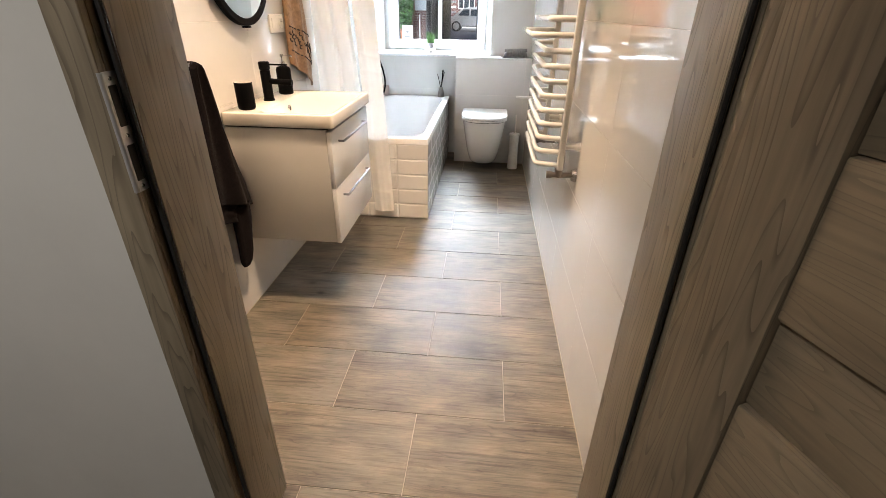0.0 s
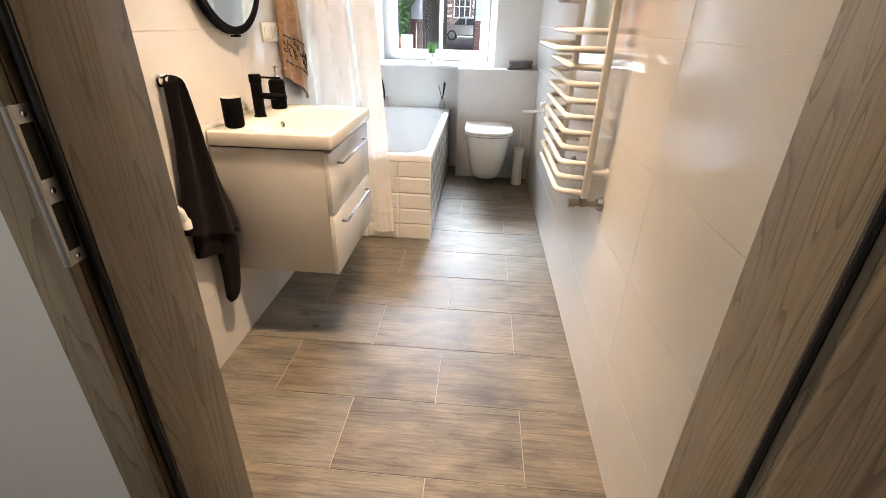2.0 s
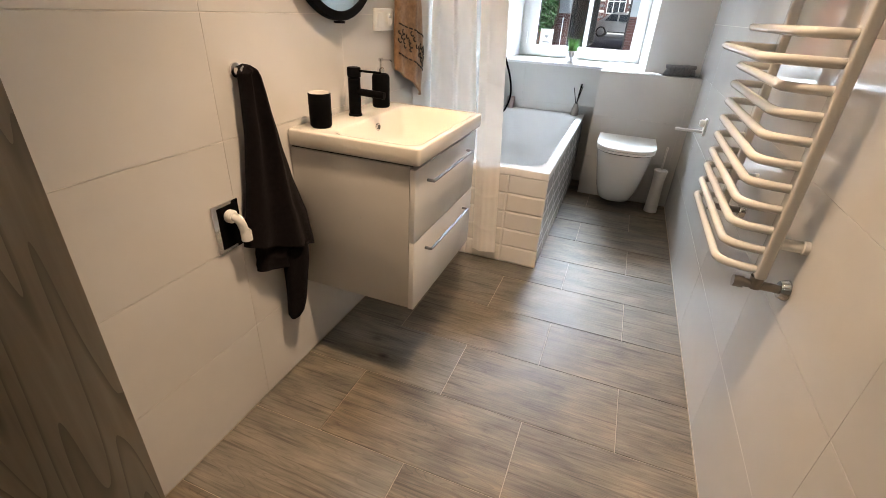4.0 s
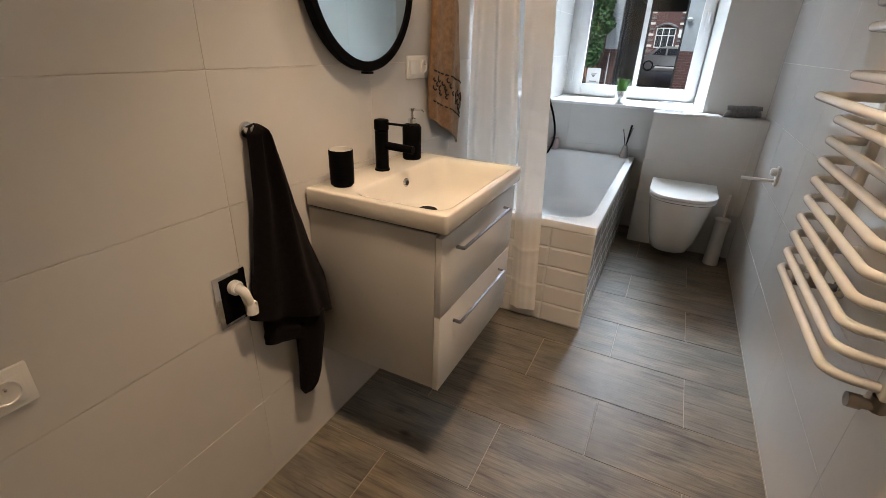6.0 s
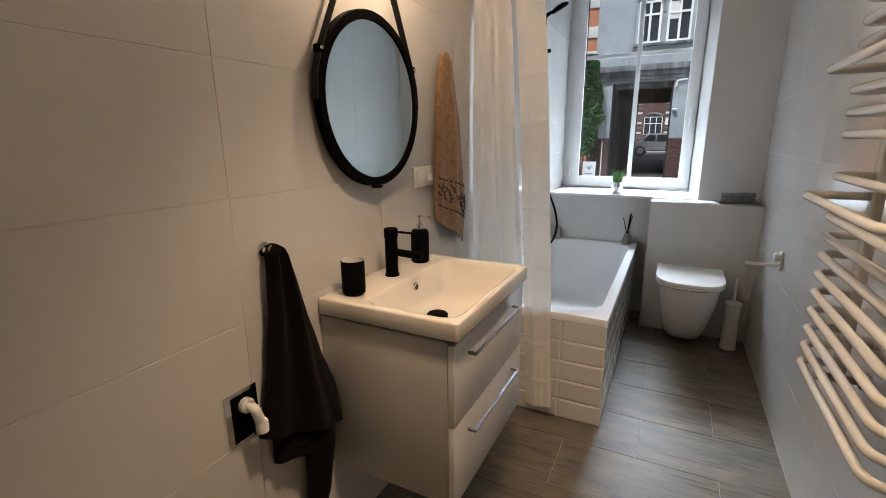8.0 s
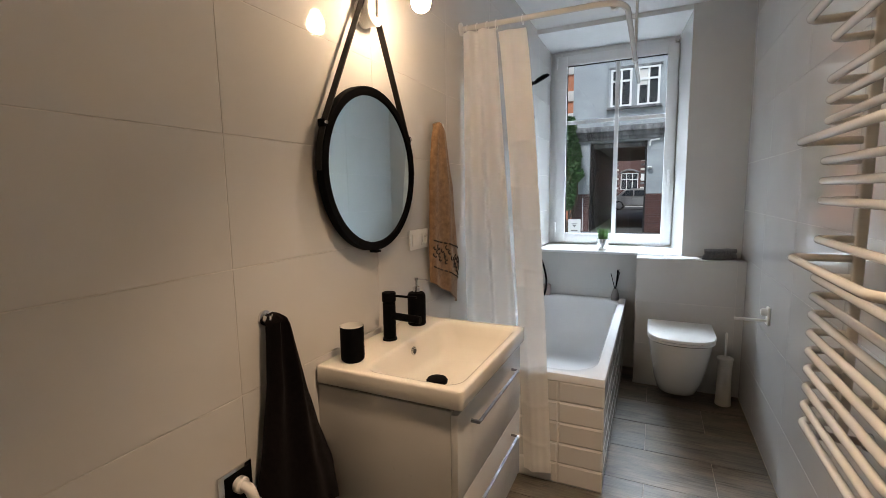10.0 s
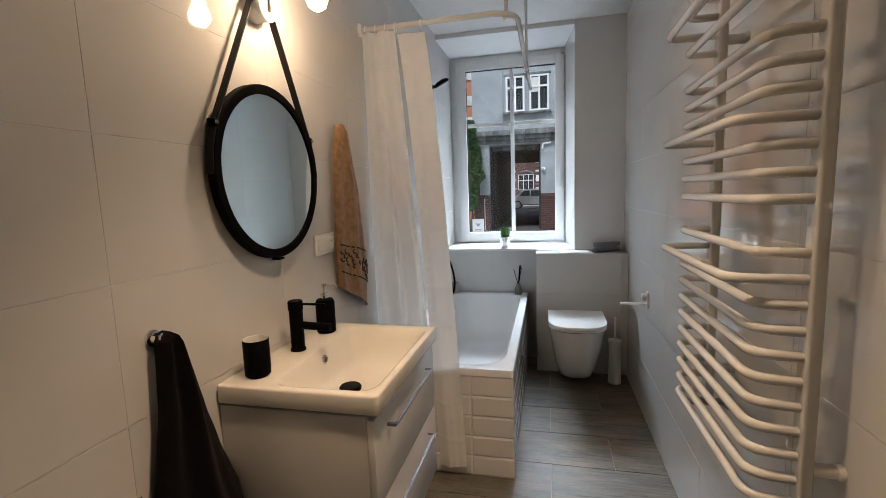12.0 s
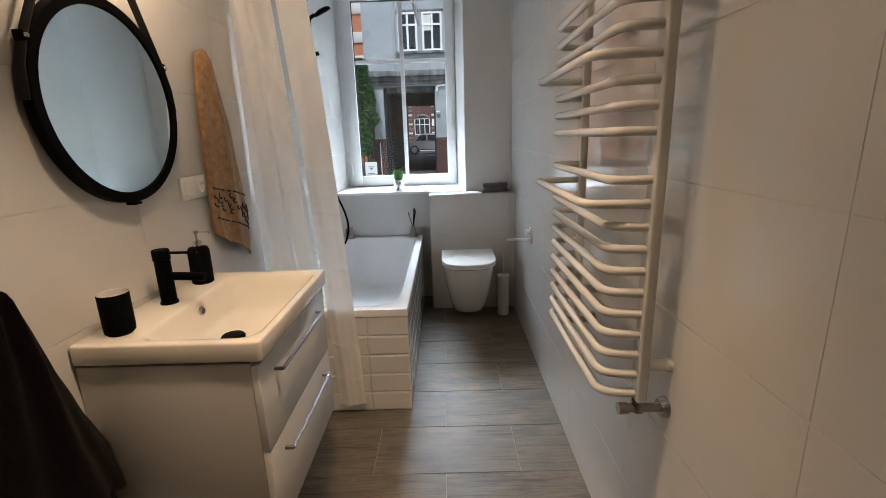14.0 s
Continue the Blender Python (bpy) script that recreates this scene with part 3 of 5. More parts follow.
# ---- wall lamp over the mirror: its stem starts at the peg and carries a bulb ----
def bulb_shape(at):
    return lathe([(0.0, -0.0315), (0.014, -0.028), (0.025, -0.019), (0.0305, -0.003), (0.029, 0.011), (0.020, 0.031), (0.0155, 0.044), (0.0, 0.045)], at, 32)


def holder_shape(at):
    return lathe([(0.018, 0.0), (0.021, 0.002), (0.021, 0.046), (0.012, 0.058), (0.0, 0.058)], at, 24)


WB = Vector((-0.86, 2.078, 1.970))
sconce = thing("wall_lamp", (XL, 2.08, 2.2), "white wall lamp with one bare glowing bulb", "lamp")
stem = bend([(XL + 0.056, PEG.y, PEG.z - 0.012), (XL + 0.066, PEG.y, PEG.z - 0.012), (XL + 0.066, PEG.y, 2.24), (WB.x, WB.y, 2.24), (WB.x, WB.y, WB.z + 0.10)], 0.05)
part("stem", tube(stem, 0.0065, 12), PLASTIC, sconce)
part("socket", holder_shape((WB.x, WB.y, WB.z + 0.0455)), PLASTIC, sconce)
part("switch_knob", tube([(WB.x - 0.02, WB.y - 0.012, WB.z + 0.058), (WB.x - 0.036, WB.y - 0.02, WB.z + 0.052)], 0.006, 10), PLASTIC, sconce)
part("bulb", bulb_shape(WB), BULB, sconce, "glowing warm bulb")

# ceiling lamp with three small spots, above the view
ceiling_lamp = thing("ceiling_lamp", (LAMP.x, LAMP.y, TOP), "white ceiling lamp with three small spots", "lamp")
part("canopy", lathe([(0.06, 0.0), (0.06, -0.02), (0.05, -0.03), (0.0, -0.031)], (LAMP.x, LAMP.y, TOP), 32), PLASTIC, ceiling_lamp)
for dx, dy in ARMS:
    at = (LAMP.x + dx, LAMP.y + dy, LAMP.z)
    part("arm", tube(bend([(LAMP.x, LAMP.y, TOP - 0.028), (at[0], at[1], TOP - 0.06), (at[0], at[1], LAMP.z + 0.04)], 0.03), 0.008, 10), PLASTIC, ceiling_lamp)
    part("shade", lathe([(0.0, 0.05), (0.018, 0.048), (0.026, 0.03), (0.029, -0.036), (0.027, -0.036), (0.024, 0.02), (0.0, 0.03)], at, 24, caps=False), PLASTIC, ceiling_lamp)
    part("bulb", lathe([(0.0, -0.03), (0.012, -0.027), (0.020, -0.015), (0.020, 0.0), (0.0, 0.015)], at, 16), SPOT_BULB, ceiling_lamp, "glowing warm bulb")

# ---- switch, socket and waste outlet on the left wall ----
def rosette(name, at, label, category, parts):
    """Square wall plates side by side along y, 80 mm each."""
    y, z = at
    ob = thing(name, (XL, y, z), label, category)
    n = len(parts)
    part("cover_frame", box(XL, XL + 0.009, y - 0.04, y - 0.04 + 0.076 * n + 0.004, z - 0.04, z + 0.04, 0.003), PLASTIC, ob)
    for i, kind in enumerate(parts):
        c = y + 0.076 * i
        if kind == "rocker":
            part("rocker", box(XL + 0.0092, XL + 0.0135, c - 0.025, c + 0.025, z - 0.0255, z + 0.0255, 0.0025), PLASTIC, ob)
        else:
            part("insert", box(XL + 0.0092, XL + 0.0115, c - 0.027, c + 0.027, z - 0.027, z + 0.027, 0.001), PLASTIC, ob)
            well = part("socket_well", lathe([(0.023, 0.0), (0.0225, 0.003), (0.0205, 0.003), (0.0195, -0.0015), (0.0, -0.0015)], (XL + 0.0117, c, z), 28, "x"), PLASTIC, ob)
            for dy in (-0.009, 0.009):
                part("pin_hole", lathe([(0.003, 0.0), (0.003, 0.0006), (0.0, 0.0006)], (XL + 0.0103, c + dy, z - 0.004), 10, "x"), BLACK_SEAL_SHADE, well)
            part("earth_pin", lathe([(0.0025, 0), (0.0025, 0.008), (0.0, 0.009)], (XL + 0.0103, c, z + 0.009), 10, "x"), CHROME, well)
    return ob


rosette("switch_and_socket", (2.363, 1.204), "white double wall plate with a rocker switch and a socket", "wall switch", ("rocker", "socket"))
rosette("wall_socket", (1.012, 0.735), "white single wall socket", "socket", ("socket",))
waste = thing("waste_outlet", (XL, 1.465, 0.68), "washing machine waste outlet with a white elbow in a chrome frame", "waste outlet")
part("frame", box(XL, XL + 0.006, 1.416, 1.51, 0.611, 0.755, 0.002), CHROME, waste)
part("black_plate", box(XL + 0.0062, XL + 0.008, 1.432, 1.503, 0.622, 0.746, 0.001), BLACK, waste, "glossy black cover plate")
elbow = tube(bend([(XL + 0.008, 1.467, 0.716), (XL + 0.046, 1.467, 0.716), (XL + 0.046, 1.480, 0.668)], 0.026), 0.0125, 16)
el = part("elbow", elbow, PLASTIC, waste, "white plastic elbow pipe")
part("collar", lathe([(0.017, 0.0), (0.019, 0.003), (0.019, 0.016), (0.015, 0.02), (0.0, 0.02)], (XL + 0.0082, 1.467, 0.716), 24, "x"), PLASTIC, el)
part("nut", lathe([(0.0, 0), (0.0155, 0), (0.0155, 0.028), (0.013, 0.032), (0.0, 0.032)], (XL + 0.046, 1.4825, 0.642), 20), PLASTIC, el)


# ---- towels on wall hooks ----
def wall_hook(y, z):
    ob = thing("wall_hook", (XL, y, z), "small round chrome wall hook", "hook")
    part("base", lathe([(0.019, 0.0), (0.019, 0.006), (0.012, 0.009), (0.010, 0.02), (0.014, 0.03), (0.0165, 0.036), (0.015, 0.040), (0.0, 0.041)], (XL, y, z), 28, "x"), CHROME, ob)


def cloth_point(left, right, u, v, depth, folds, seed):
    """A point of a hung cloth: u from its left edge (0) to its right (1), v from top to hem; edges as lists of (y, z)."""
    n = len(left) - 1
    k = min(int(v * n), n - 1)
    f = v * n - k
    a = Vector(left[k]).lerp(Vector(left[k + 1]), f)
    b = Vector(right[k]).lerp(Vector(right[k + 1]), f)
    p = a.lerp(b, u)
    w = u * 2 - 1
    swell = math.sqrt(max(0.0, 1 - 0.96 * w * w))
    wave = sum(q * math.sin(fr * w + ph + 0.8 * math.sin(2.2 * v)) for q, fr, ph in folds) * min(1.0, v * 2.5)
    x = XL + 0.006 + depth * (0.55 + 0.45 * min(1.0, v * 9) ** 0.5) * (0.30 + 0.70 * swell) + wave * swell + 0.0035 * noise.noise((w * 3, v * 8, seed))
    crown = 0.012 * (swell - 1) * max(0.0, 1 - v * 14)
    return Vector((x, p.x + 0.003 * noise.noise((v * 9, w * 2, seed + 5)), p.y + crown))


def hung_cloth(left, right, depth, folds, seed, thick=0.011, rows=56, cols=44):
    rings = []
    for j in range(rows + 1):
        front = [cloth_point(left, right, i / cols, j / rows, depth, folds, seed) for i in range(cols + 1)]
        back = [Vector((max(XL + 0.002, p.x - thick), p.y, p.z)) for p in front]
        rings.append(front + back[::-1])
    return loft(rings)


wall_hook(1.583, 1.087)
towel_dark = thing("hand_towel", (XL, 1.62, 0.27), "dark brown terry hand towel hanging from a hook", "towel")
DARK_L = [(1.575, 1.105), (1.564, 1.080), (1.554, 0.93), (1.535, 0.80), (1.511, 0.70), (1.485, 0.612)]
DARK_R = [(1.588, 1.107), (1.612, 1.082), (1.674, 0.90), (1.722, 0.75), (1.774, 0.62), (1.826, 0.480)]
part("cloth", hung_cloth(DARK_L, DARK_R, 0.066, ((0.010, 5, 0.4), (0.006, 9, 1.3)), 3), TERRY_DARK, towel_dark)
part("under_layer", hung_cloth([(1.535, 0.66), (1.533, 0.57), (1.528, 0.503)], [(1.735, 0.60), (1.735, 0.50), (1.725, 0.455)], 0.046, ((0.006, 6, 1.0),), 5, rows=20), TERRY_DARK, towel_dark)
tail_rings = []
for zc, yc, r in ((0.54, 1.678, 0.056), (0.47, 1.675, 0.054), (0.41, 1.668, 0.048), (0.36, 1.662, 0.044), (0.32, 1.655, 0.042), (0.285, 1.646, 0.036), (0.262, 1.641, 0.020), (0.256, 1.640, 0.007)):
    tail_rings.append([(XL + 0.046 + r * 0.55 * math.cos(a) * (1 + 0.25 * math.sin(3 * a)), yc + r * math.sin(a), zc) for a in (k * math.tau / 18 for k in range(18))])
part("hanging_corner", loft(tail_rings), TERRY_DARK, towel_dark)

wall_hook(2.575, 1.672)
towel_orange = thing("bath_towel", (XL, 2.6, 0.87), "orange-brown terry towel with a dark woven border on a hook", "towel")
OR_L = [(2.545, 1.690), (2.512, 1.62), (2.488, 1.45), (2.478, 1.28), (2.470, 1.13), (2.478, 1.01)]
OR_R = [(2.580, 1.690), (2.615, 1.62), (2.690, 1.42), (2.735, 1.23), (2.762, 1.05), (2.742, 0.868)]
OR_FOLDS = ((0.007, 4, 0.2), (0.004, 8, 2.0))
part("cloth", hung_cloth(OR_L, OR_R, 0.046, OR_FOLDS, 8), TERRY_ORANGE, towel_orange)


def on_towel(u, v):
    return cloth_point(OR_L, OR_R, u, v, 0.046, OR_FOLDS, 8) + Vector((0.0012, 0, 0))


def woven(line, width):
    """A dark woven line lying on the towel, through (u, v) points."""
    return tube([on_towel(u, v) for u, v in line], width, 6)


for v in (0.715, 0.880):
    for k in range(10):
        u = 0.03 + 0.95 * k / 10.2
        part("woven_dash", woven([(u, v), (u + 0.026, v), (u + 0.052, v)], 0.0034), DARK_PRINT, towel_orange)
inks = random.Random(14)
for cu, cv, ru, rv in ((0.28, 0.785, 0.25, 0.050), (0.78, 0.815, 0.19, 0.050)):
    for k in range(13):
        a = k * 2.4
        q = math.sqrt((k + 0.5) / 13)
        pu, pv = cu + ru * q * math.cos(a), cv + rv * q * math.sin(a)
        w = inks.uniform(0.8, 1.5)
        turn = inks.uniform(-0.5, 0.5) + 0.7
        curl = [(pu + 0.055 * w * math.cos(turn + 0.7 * i) * (i / 5), pv + 0.016 * w * math.sin(turn + 0.7 * i) * (i / 5)) for i in range(6)]
        part("woven_motif", woven([(min(max(p, 0.01), 0.99), q2) for p, q2 in curl], 0.0030), DARK_PRINT, towel_orange)

# ---- bathtub ----
TX0, TX1, TY0, TY1, TZ = XL + 0.002, -0.358, 2.818, YBACK - 0.002, 0.550
cx, cy, w, d = (TX0 + TX1) / 2, (TY0 + TY1) / 2, TX1 - TX0, TY1 - TY0
rings = [rounded(cx, cy, w, d, 0.012, TZ - 0.035), rounded(cx, cy, w, d, 0.012, TZ - 0.006), rounded(cx, cy, w - 0.004, d - 0.004, 0.012, TZ - 0.001), rounded(cx, cy, w - 0.012, d - 0.012, 0.012, TZ)]
inner = [(0.086, 0.105, 0.16, 0.0), (0.096, 0.115, 0.16, -0.003), (0.104, 0.125, 0.16, -0.012), (0.125, 0.17, 0.15, -0.10), (0.16, 0.30, 0.15, -0.26), (0.20, 0.40, 0.15, -0.35), (0.28, 0.56, 0.14, -0.392), (0.42, 0.90, 0.10, -0.405)]
rings += [rounded(cx - 0.004, cy + 0.004 + 0.2 * max(0.0, b - 0.15), w - a, d - b, r, TZ + z) for a, b, r, z in inner]
tub = thing("bathtub", (cx, cy, 0), "white acrylic bathtub behind a tiled apron", "bathtub")
part("rim", loft(rings[:7], caps=False), ACRYLIC, tub)
part("basin", loft(rings[6:], base=False), ACRYLIC, tub)
apron = structure("bathtub_apron", box(TX0, TX1 - 0.014, TY0 + 0.014, TY0 + 0.034, 0, TZ - 0.036), GROUT, "bathtub apron faced with white bevelled tiles")
part("apron_side", box(TX1 - 0.034, TX1 - 0.014, TY0 + 0.0345, TY1, 0, TZ - 0.036), GROUT, apron)

# ---- toilet ----
TOX, TOY = -0.012, 4.199
toilet = thing("toilet", (TOX, TOY, 0.06), "white wall-hung toilet with a closed lid", "toilet")


def d_ring(z, length, half, back=0.0, n=24, flat=0.42):
    """A D-shaped outline: straight sides from the wall, round front."""
    y0 = TOY - back
    ring = [Vector((TOX + half, y0, z)), Vector((TOX + half, y0 - length * flat, z))]
    ry = length * (1 - flat)
    for k in range(1, n):
        a = math.pi * k / n
        ring.append(Vector((TOX + half * math.cos(a) ** 1 * abs(math.cos(a)) ** -0.25 if abs(math.cos(a)) > 1e-6 else TOX, y0 - length * flat - ry * math.sin(a) ** 0.8, z)))
    ring += [Vector((TOX - half, y0 - length * flat, z)), Vector((TOX - half, y0, z))]
    return ring


part("bowl", loft([d_ring(0.074, 0.26, 0.098), d_ring(0.079, 0.30, 0.110), d_ring(0.105, 0.355, 0.124), d_ring(0.19, 0.44, 0.143), d_ring(0.31, 0.51, 0.162), d_ring(0.41, 0.55, 0.177), d_ring(0.480, 0.565, 0.182), d_ring(0.485, 0.561, 0.179)]), CERAMIC, toilet)
# black slab painting the shade between bowl, seat and lid; no rubber part
part("shadow_joint", loft([d_ring(0.484, 0.420, 0.178, 0.147, flat=0.55), d_ring(0.506, 0.420, 0.178, 0.147, flat=0.55)]), BLACK_SEAL_SHADE, toilet)
part("seat", loft([d_ring(0.488, 0.425, 0.181, 0.145, flat=0.55), d_ring(0.490, 0.432, 0.185, 0.145, flat=0.55), d_ring(0.500, 0.432, 0.185, 0.145, flat=0.55), d_ring(0.502, 0.427, 0.182, 0.145, flat=0.55)]), PLASTIC, toilet)
part("lid", loft([d_ring(0.505, 0.430, 0.183, 0.143, flat=0.55), d_ring(0.507, 0.436, 0.187, 0.143, flat=0.55), d_ring(0.519, 0.436, 0.187, 0.143, flat=0.55), d_ring(0.523, 0.432, 0.185, 0.145, flat=0.55), d_ring(0.524, 0.422, 0.178, 0.148, flat=0.55)]), PLASTIC, toilet)

brush = thing("toilet_brush", (0.262, 4.06, 0), "white toilet brush in a slim white holder on the floor", "toilet brush")
part("holder", lathe([(0.0, 0), (0.044, 0), (0.046, 0.003), (0.041, 0.10), (0.039, 0.20), (0.042, 0.295), (0.042, 0.30), (0.0, 0.30)], (0.262, 4.06, 0), 28), PLASTIC, brush)
part("collar", lathe([(0.045, 0.301), (0.047, 0.304), (0.045, 0.314), (0.02, 0.32), (0.0, 0.321)], (0.262, 4.06, 0), 28), PLASTIC, brush)
part("handle", lathe([(0.0065, 0.32), (0.006, 0.43), (0.0075, 0.47), (0.005, 0.478), (0.0, 0.479)], (0.262, 4.06, 0), 14), PLASTIC, brush)

paper = thing("toilet_paper_holder", (XR, 3.52, 0.72), "empty white toilet paper holder on the tiled wall", "paper holder")
part("plate", box(XR - 0.012, XR, 3.495, 3.545, 0.69, 0.785, 0.006, 3), PLASTIC, paper)
part("knob", lathe([(0.02, 0), (0.02, -0.02), (0.014, -0.026), (0.0, -0.027)], (XR - 0.012, 3.52, 0.757), 24, "x"), PLASTIC, paper)
part("bar", tube(bend([(XR - 0.01, 3.52, 0.712), (0.215, 3.52, 0.712)], 0.01), 0.008, 12), PLASTIC, paper)

# ---- towel radiator ----
RY0, RY1, RXP, RB, RT = 1.756, 2.300, 0.298, 0.722, 1.99
radiator = thing("towel_radiator", (RXP, 2.0, RB), "white towel radiator with curved tubes in groups", "radiator")
for y in (RY0, RY1):
    part("upright", box(RXP - 0.012, RXP + 0.013, y - 0.02, y + 0.02, RB, RT, 0.006, 3), ENAMEL, radiator)
heights = [0.740 + 0.0512 * k for k in range(11)] + [1.354 + 0.0512 * k for k in range(7)] + [1.764 + 0.0512 * k for k in range(4)]
for i, z in enumerate(heights):
    far = i in (9, 14, 19)
    out = 0.138 if far else 0.085
    x0 = RXP - 0.008
    path = bend([(x0, RY0, z), (x0 - out, RY0 + 0.012, z), (x0 - out, RY1, z), (x0, RY1, z)], 0.042, 7)
    part("tube", tube(path, 0.0105, 12), ENAMEL, radiator)
for y in (RY0, RY1):
    for z in (0.815, 1.80):
        part("bracket", lathe([(0.014, 0), (0.014, 0.045), (0.017, 0.047), (0.017, 0.058)], (RXP + 0.011, y, z), 18, "x"), ENAMEL, radiator)
    valve = part("valve", lathe([(0.012, 0.0), (0.015, 0.002), (0.015, -0.028), (0.011, -0.03), (0.0, -0.031)], (RXP, y, RB - 0.002), 18), BRASS, radiator, "worn nickel radiator valve")
    part("valve_body", tube([(RXP - 0.026, y, RB - 0.022), (RXP + 0.05, y, RB - 0.022)], 0.011, 16), BRASS, valve)
    part("valve_cap", tube([(RXP - 0.048, y, RB - 0.022), (RXP - 0.026, y, RB - 0.022)], 0.015, 10), BRASS, valve)
    part("wall_rose", lathe([(0.02, 0.0), (0.026, 0.012), (0.027, 0.018)], (XR - 0.019, y, RB - 0.022), 24, "x"), CHROME, valve)

# ---- shower rod, curtain, shower ----
RODZ, RODY = 2.168, 2.885
rod = thing("curtain_rod", (XL, RODY, RODZ), "white angled shower curtain rod hung from the ceiling", "curtain rod")
rod_line = bend([(XL + 0.004, RODY, RODZ), (-0.325, RODY, RODZ), (-0.325, 4.46, RODZ)], 0.13, 10)
part("rail", tube(rod_line, 0.0125, 14), ENAMEL, rod)
part("wall_flange", lathe([(0.03, 0.0), (0.03, 0.006), (0.016, 0.012), (0.0, 0.013)], (XL, RODY, RODZ), 24, "x"), PLASTIC, rod)
for x, y in ((-0.375, 2.93), (-0.325, 3.83)):
    hanger = part("ceiling_hanger", tube([(x, y, RODZ + 0.012), (x, y, TOP - 0.001)], 0.008, 10), ENAMEL, rod)
    part("rod_clip", tube([(x, y - 0.015, RODZ), (x, y + 0.015, RODZ)], 0.0165, 14), PLASTIC, hanger)

curtain = thing("shower_curtain", (-0.9, RODY, 0.05), "white fabric shower curtain drawn aside with fold creases", "curtain")


def drape(x0, x1, y_top, y_low, z0, z1, waves, depth, flare, seed, lean=0.0, creases=()):
    """A hanging sheet with folds; flare widens it towards the hem."""
    rng = random.Random(seed)
    n, rows = (48, 300) if creases else (120, 60)
    ph = rng.uniform(0, 6)
    bm = bmesh.new()
    grid = []
    for j in range(rows + 1):
        v = j / rows
        z = z1 + (z0 - z1) * v
        line = []
        for i in range(n + 1):
            u = i / n
            warp = u + 0.07 * noise.noise((u * 3.1, v * 0.8, seed))
            wob = math.sin(warp * waves * math.tau + ph + 0.4 * math.sin(2.5 * v + ph)) * (0.75 + 0.5 * noise.noise((u * 4, v, seed + 2))) + 0.06 * math.sin(warp * waves * 2.3 * math.tau + 2 * ph + v)
            x = x0 + (x1 - x0) * u + flare * v * u + lean * v ** 0.8
            y = y_top + (y_low - y_top) * v ** 1.5 + depth * (0.55 + 0.6 * v) * wob + 0.004 * noise.noise((x * 3, z * 1.5, seed))
            for c in creases:
                y -= 0.0055 * math.exp(-abs(z - c - 0.008 * math.sin(4 * u + 7 * c)) / 0.009)
            line.append(bm.verts.new((x, y, z)))
        grid.append(line)
    for a, b in zip(grid, grid[1:]):
        for i in range(n):
            bm.faces.new((a[i], a[i + 1], b[i + 1], b[i]))
    return bm


part("gathered_cloth", drape(XL + 0.008, -0.885, RODY, RODY + 0.01, 0.45, RODZ - 0.018, 2.3, 0.033, 0.12, 4, 0.0), CURTAIN, curtain, angle=80)
CREASES = [0.20, 0.385, 0.57, 0.755, 0.94, 1.03, 1.22, 1.42, 1.62, 1.83]
part("front_panel", drape(-0.872, -0.742, RODY - 0.015, 2.775, 0.065, RODZ - 0.045, 0.9, 0.012, 0.0, 9, 0.158, CREASES), CURTAIN, curtain, angle=80)
for x in (-1.03, -0.98, -0.93, -0.885, -0.76):
    ring = [(x, RODY + 0.019 * math.cos(a), RODZ - 0.006 + 0.021 * math.sin(a)) for a in (k * math.tau / 16 for k in range(17))]
    part("ring", tube(ring, 0.0016, 6), PLASTIC, curtain)

shower = thing("hand_shower", (XL, 4.1, 1.9), "black hand shower on a wall holder with a black hose", "shower")
part("holder", tube([(XL, 4.12, 1.92), (XL + 0.06, 4.12, 1.93)], 0.013, 14), BLACK, shower)
part("handle", tube(bend([(XL + 0.030, 4.10, 1.90), (XL + 0.016, 4.10, 2.05), (XL + 0.018, 4.10, 2.145), (XL + 0.06, 4.10, 2.168)], 0.05), 0.012, 14), BLACK, shower)
head = lathe([(0.0, 0.016), (0.03, 0.014), (0.056, 0.005), (0.062, -0.008), (0.058, -0.015), (0.0, -0.015)], (0, 0, 0), 28)
bmesh.ops.transform(head, matrix=pose(XL + 0.11, 4.10, 2.190, 14, -26, 0), verts=head.verts)
part("head", head, BLACK, shower)
hose = [(XL + 0.030, 4.10, 1.90), (XL + 0.03, 4.10, 1.4), (XL + 0.08, 4.10, 1.0), (XL + 0.155, 4.10, 0.82), (XL + 0.175, 4.10, 0.68), (XL + 0.12, 4.10, 0.555), (XL + 0.03, 4.10, 0.60)]
part("hose", tube(bend(hose, 0.2, 6), 0.0075, 10), BLACK, shower, "black shower hose")
mixer = part("mixer", tube([(XL + 0.03, 4.02, 0.70), (XL + 0.03, 4.20, 0.70)], 0.022, 16), BLACK, shower, "black wall mixer")
part("mixer_foot", tube([(XL, 4.11, 0.70), (XL + 0.03, 4.11, 0.70)], 0.02, 14), BLACK, mixer)

# ---- window ----
window = thing("window_1", (-0.525, YWIN, SILL), "white plastic window with glazing bars and a single sash", "window", kind="structure")
WX0, WX1, WZ0, WZ1 = -1.0, -0.055, SILL + 0.004, 2.553


def frame_of(x0, x1, y0, y1, z0, z1, w, names, parent, bevel=0.004):
    part(names[0], box(x0, x0 + w, y0, y1, z0, z1, bevel), PVC, parent)
    part(names[0], box(x1 - w, x1, y0, y1, z0, z1, bevel), PVC, parent)
    part(names[1], box(x0 + w + 0.0004, x1 - w - 0.0004, y0 + 0.0006, y1, z0, z0 + w, bevel), PVC, parent)
    part(names[1], box(x0 + w + 0.0004, x1 - w - 0.0004, y0 + 0.0006, y1, z1 - w, z1, bevel), PVC, parent)


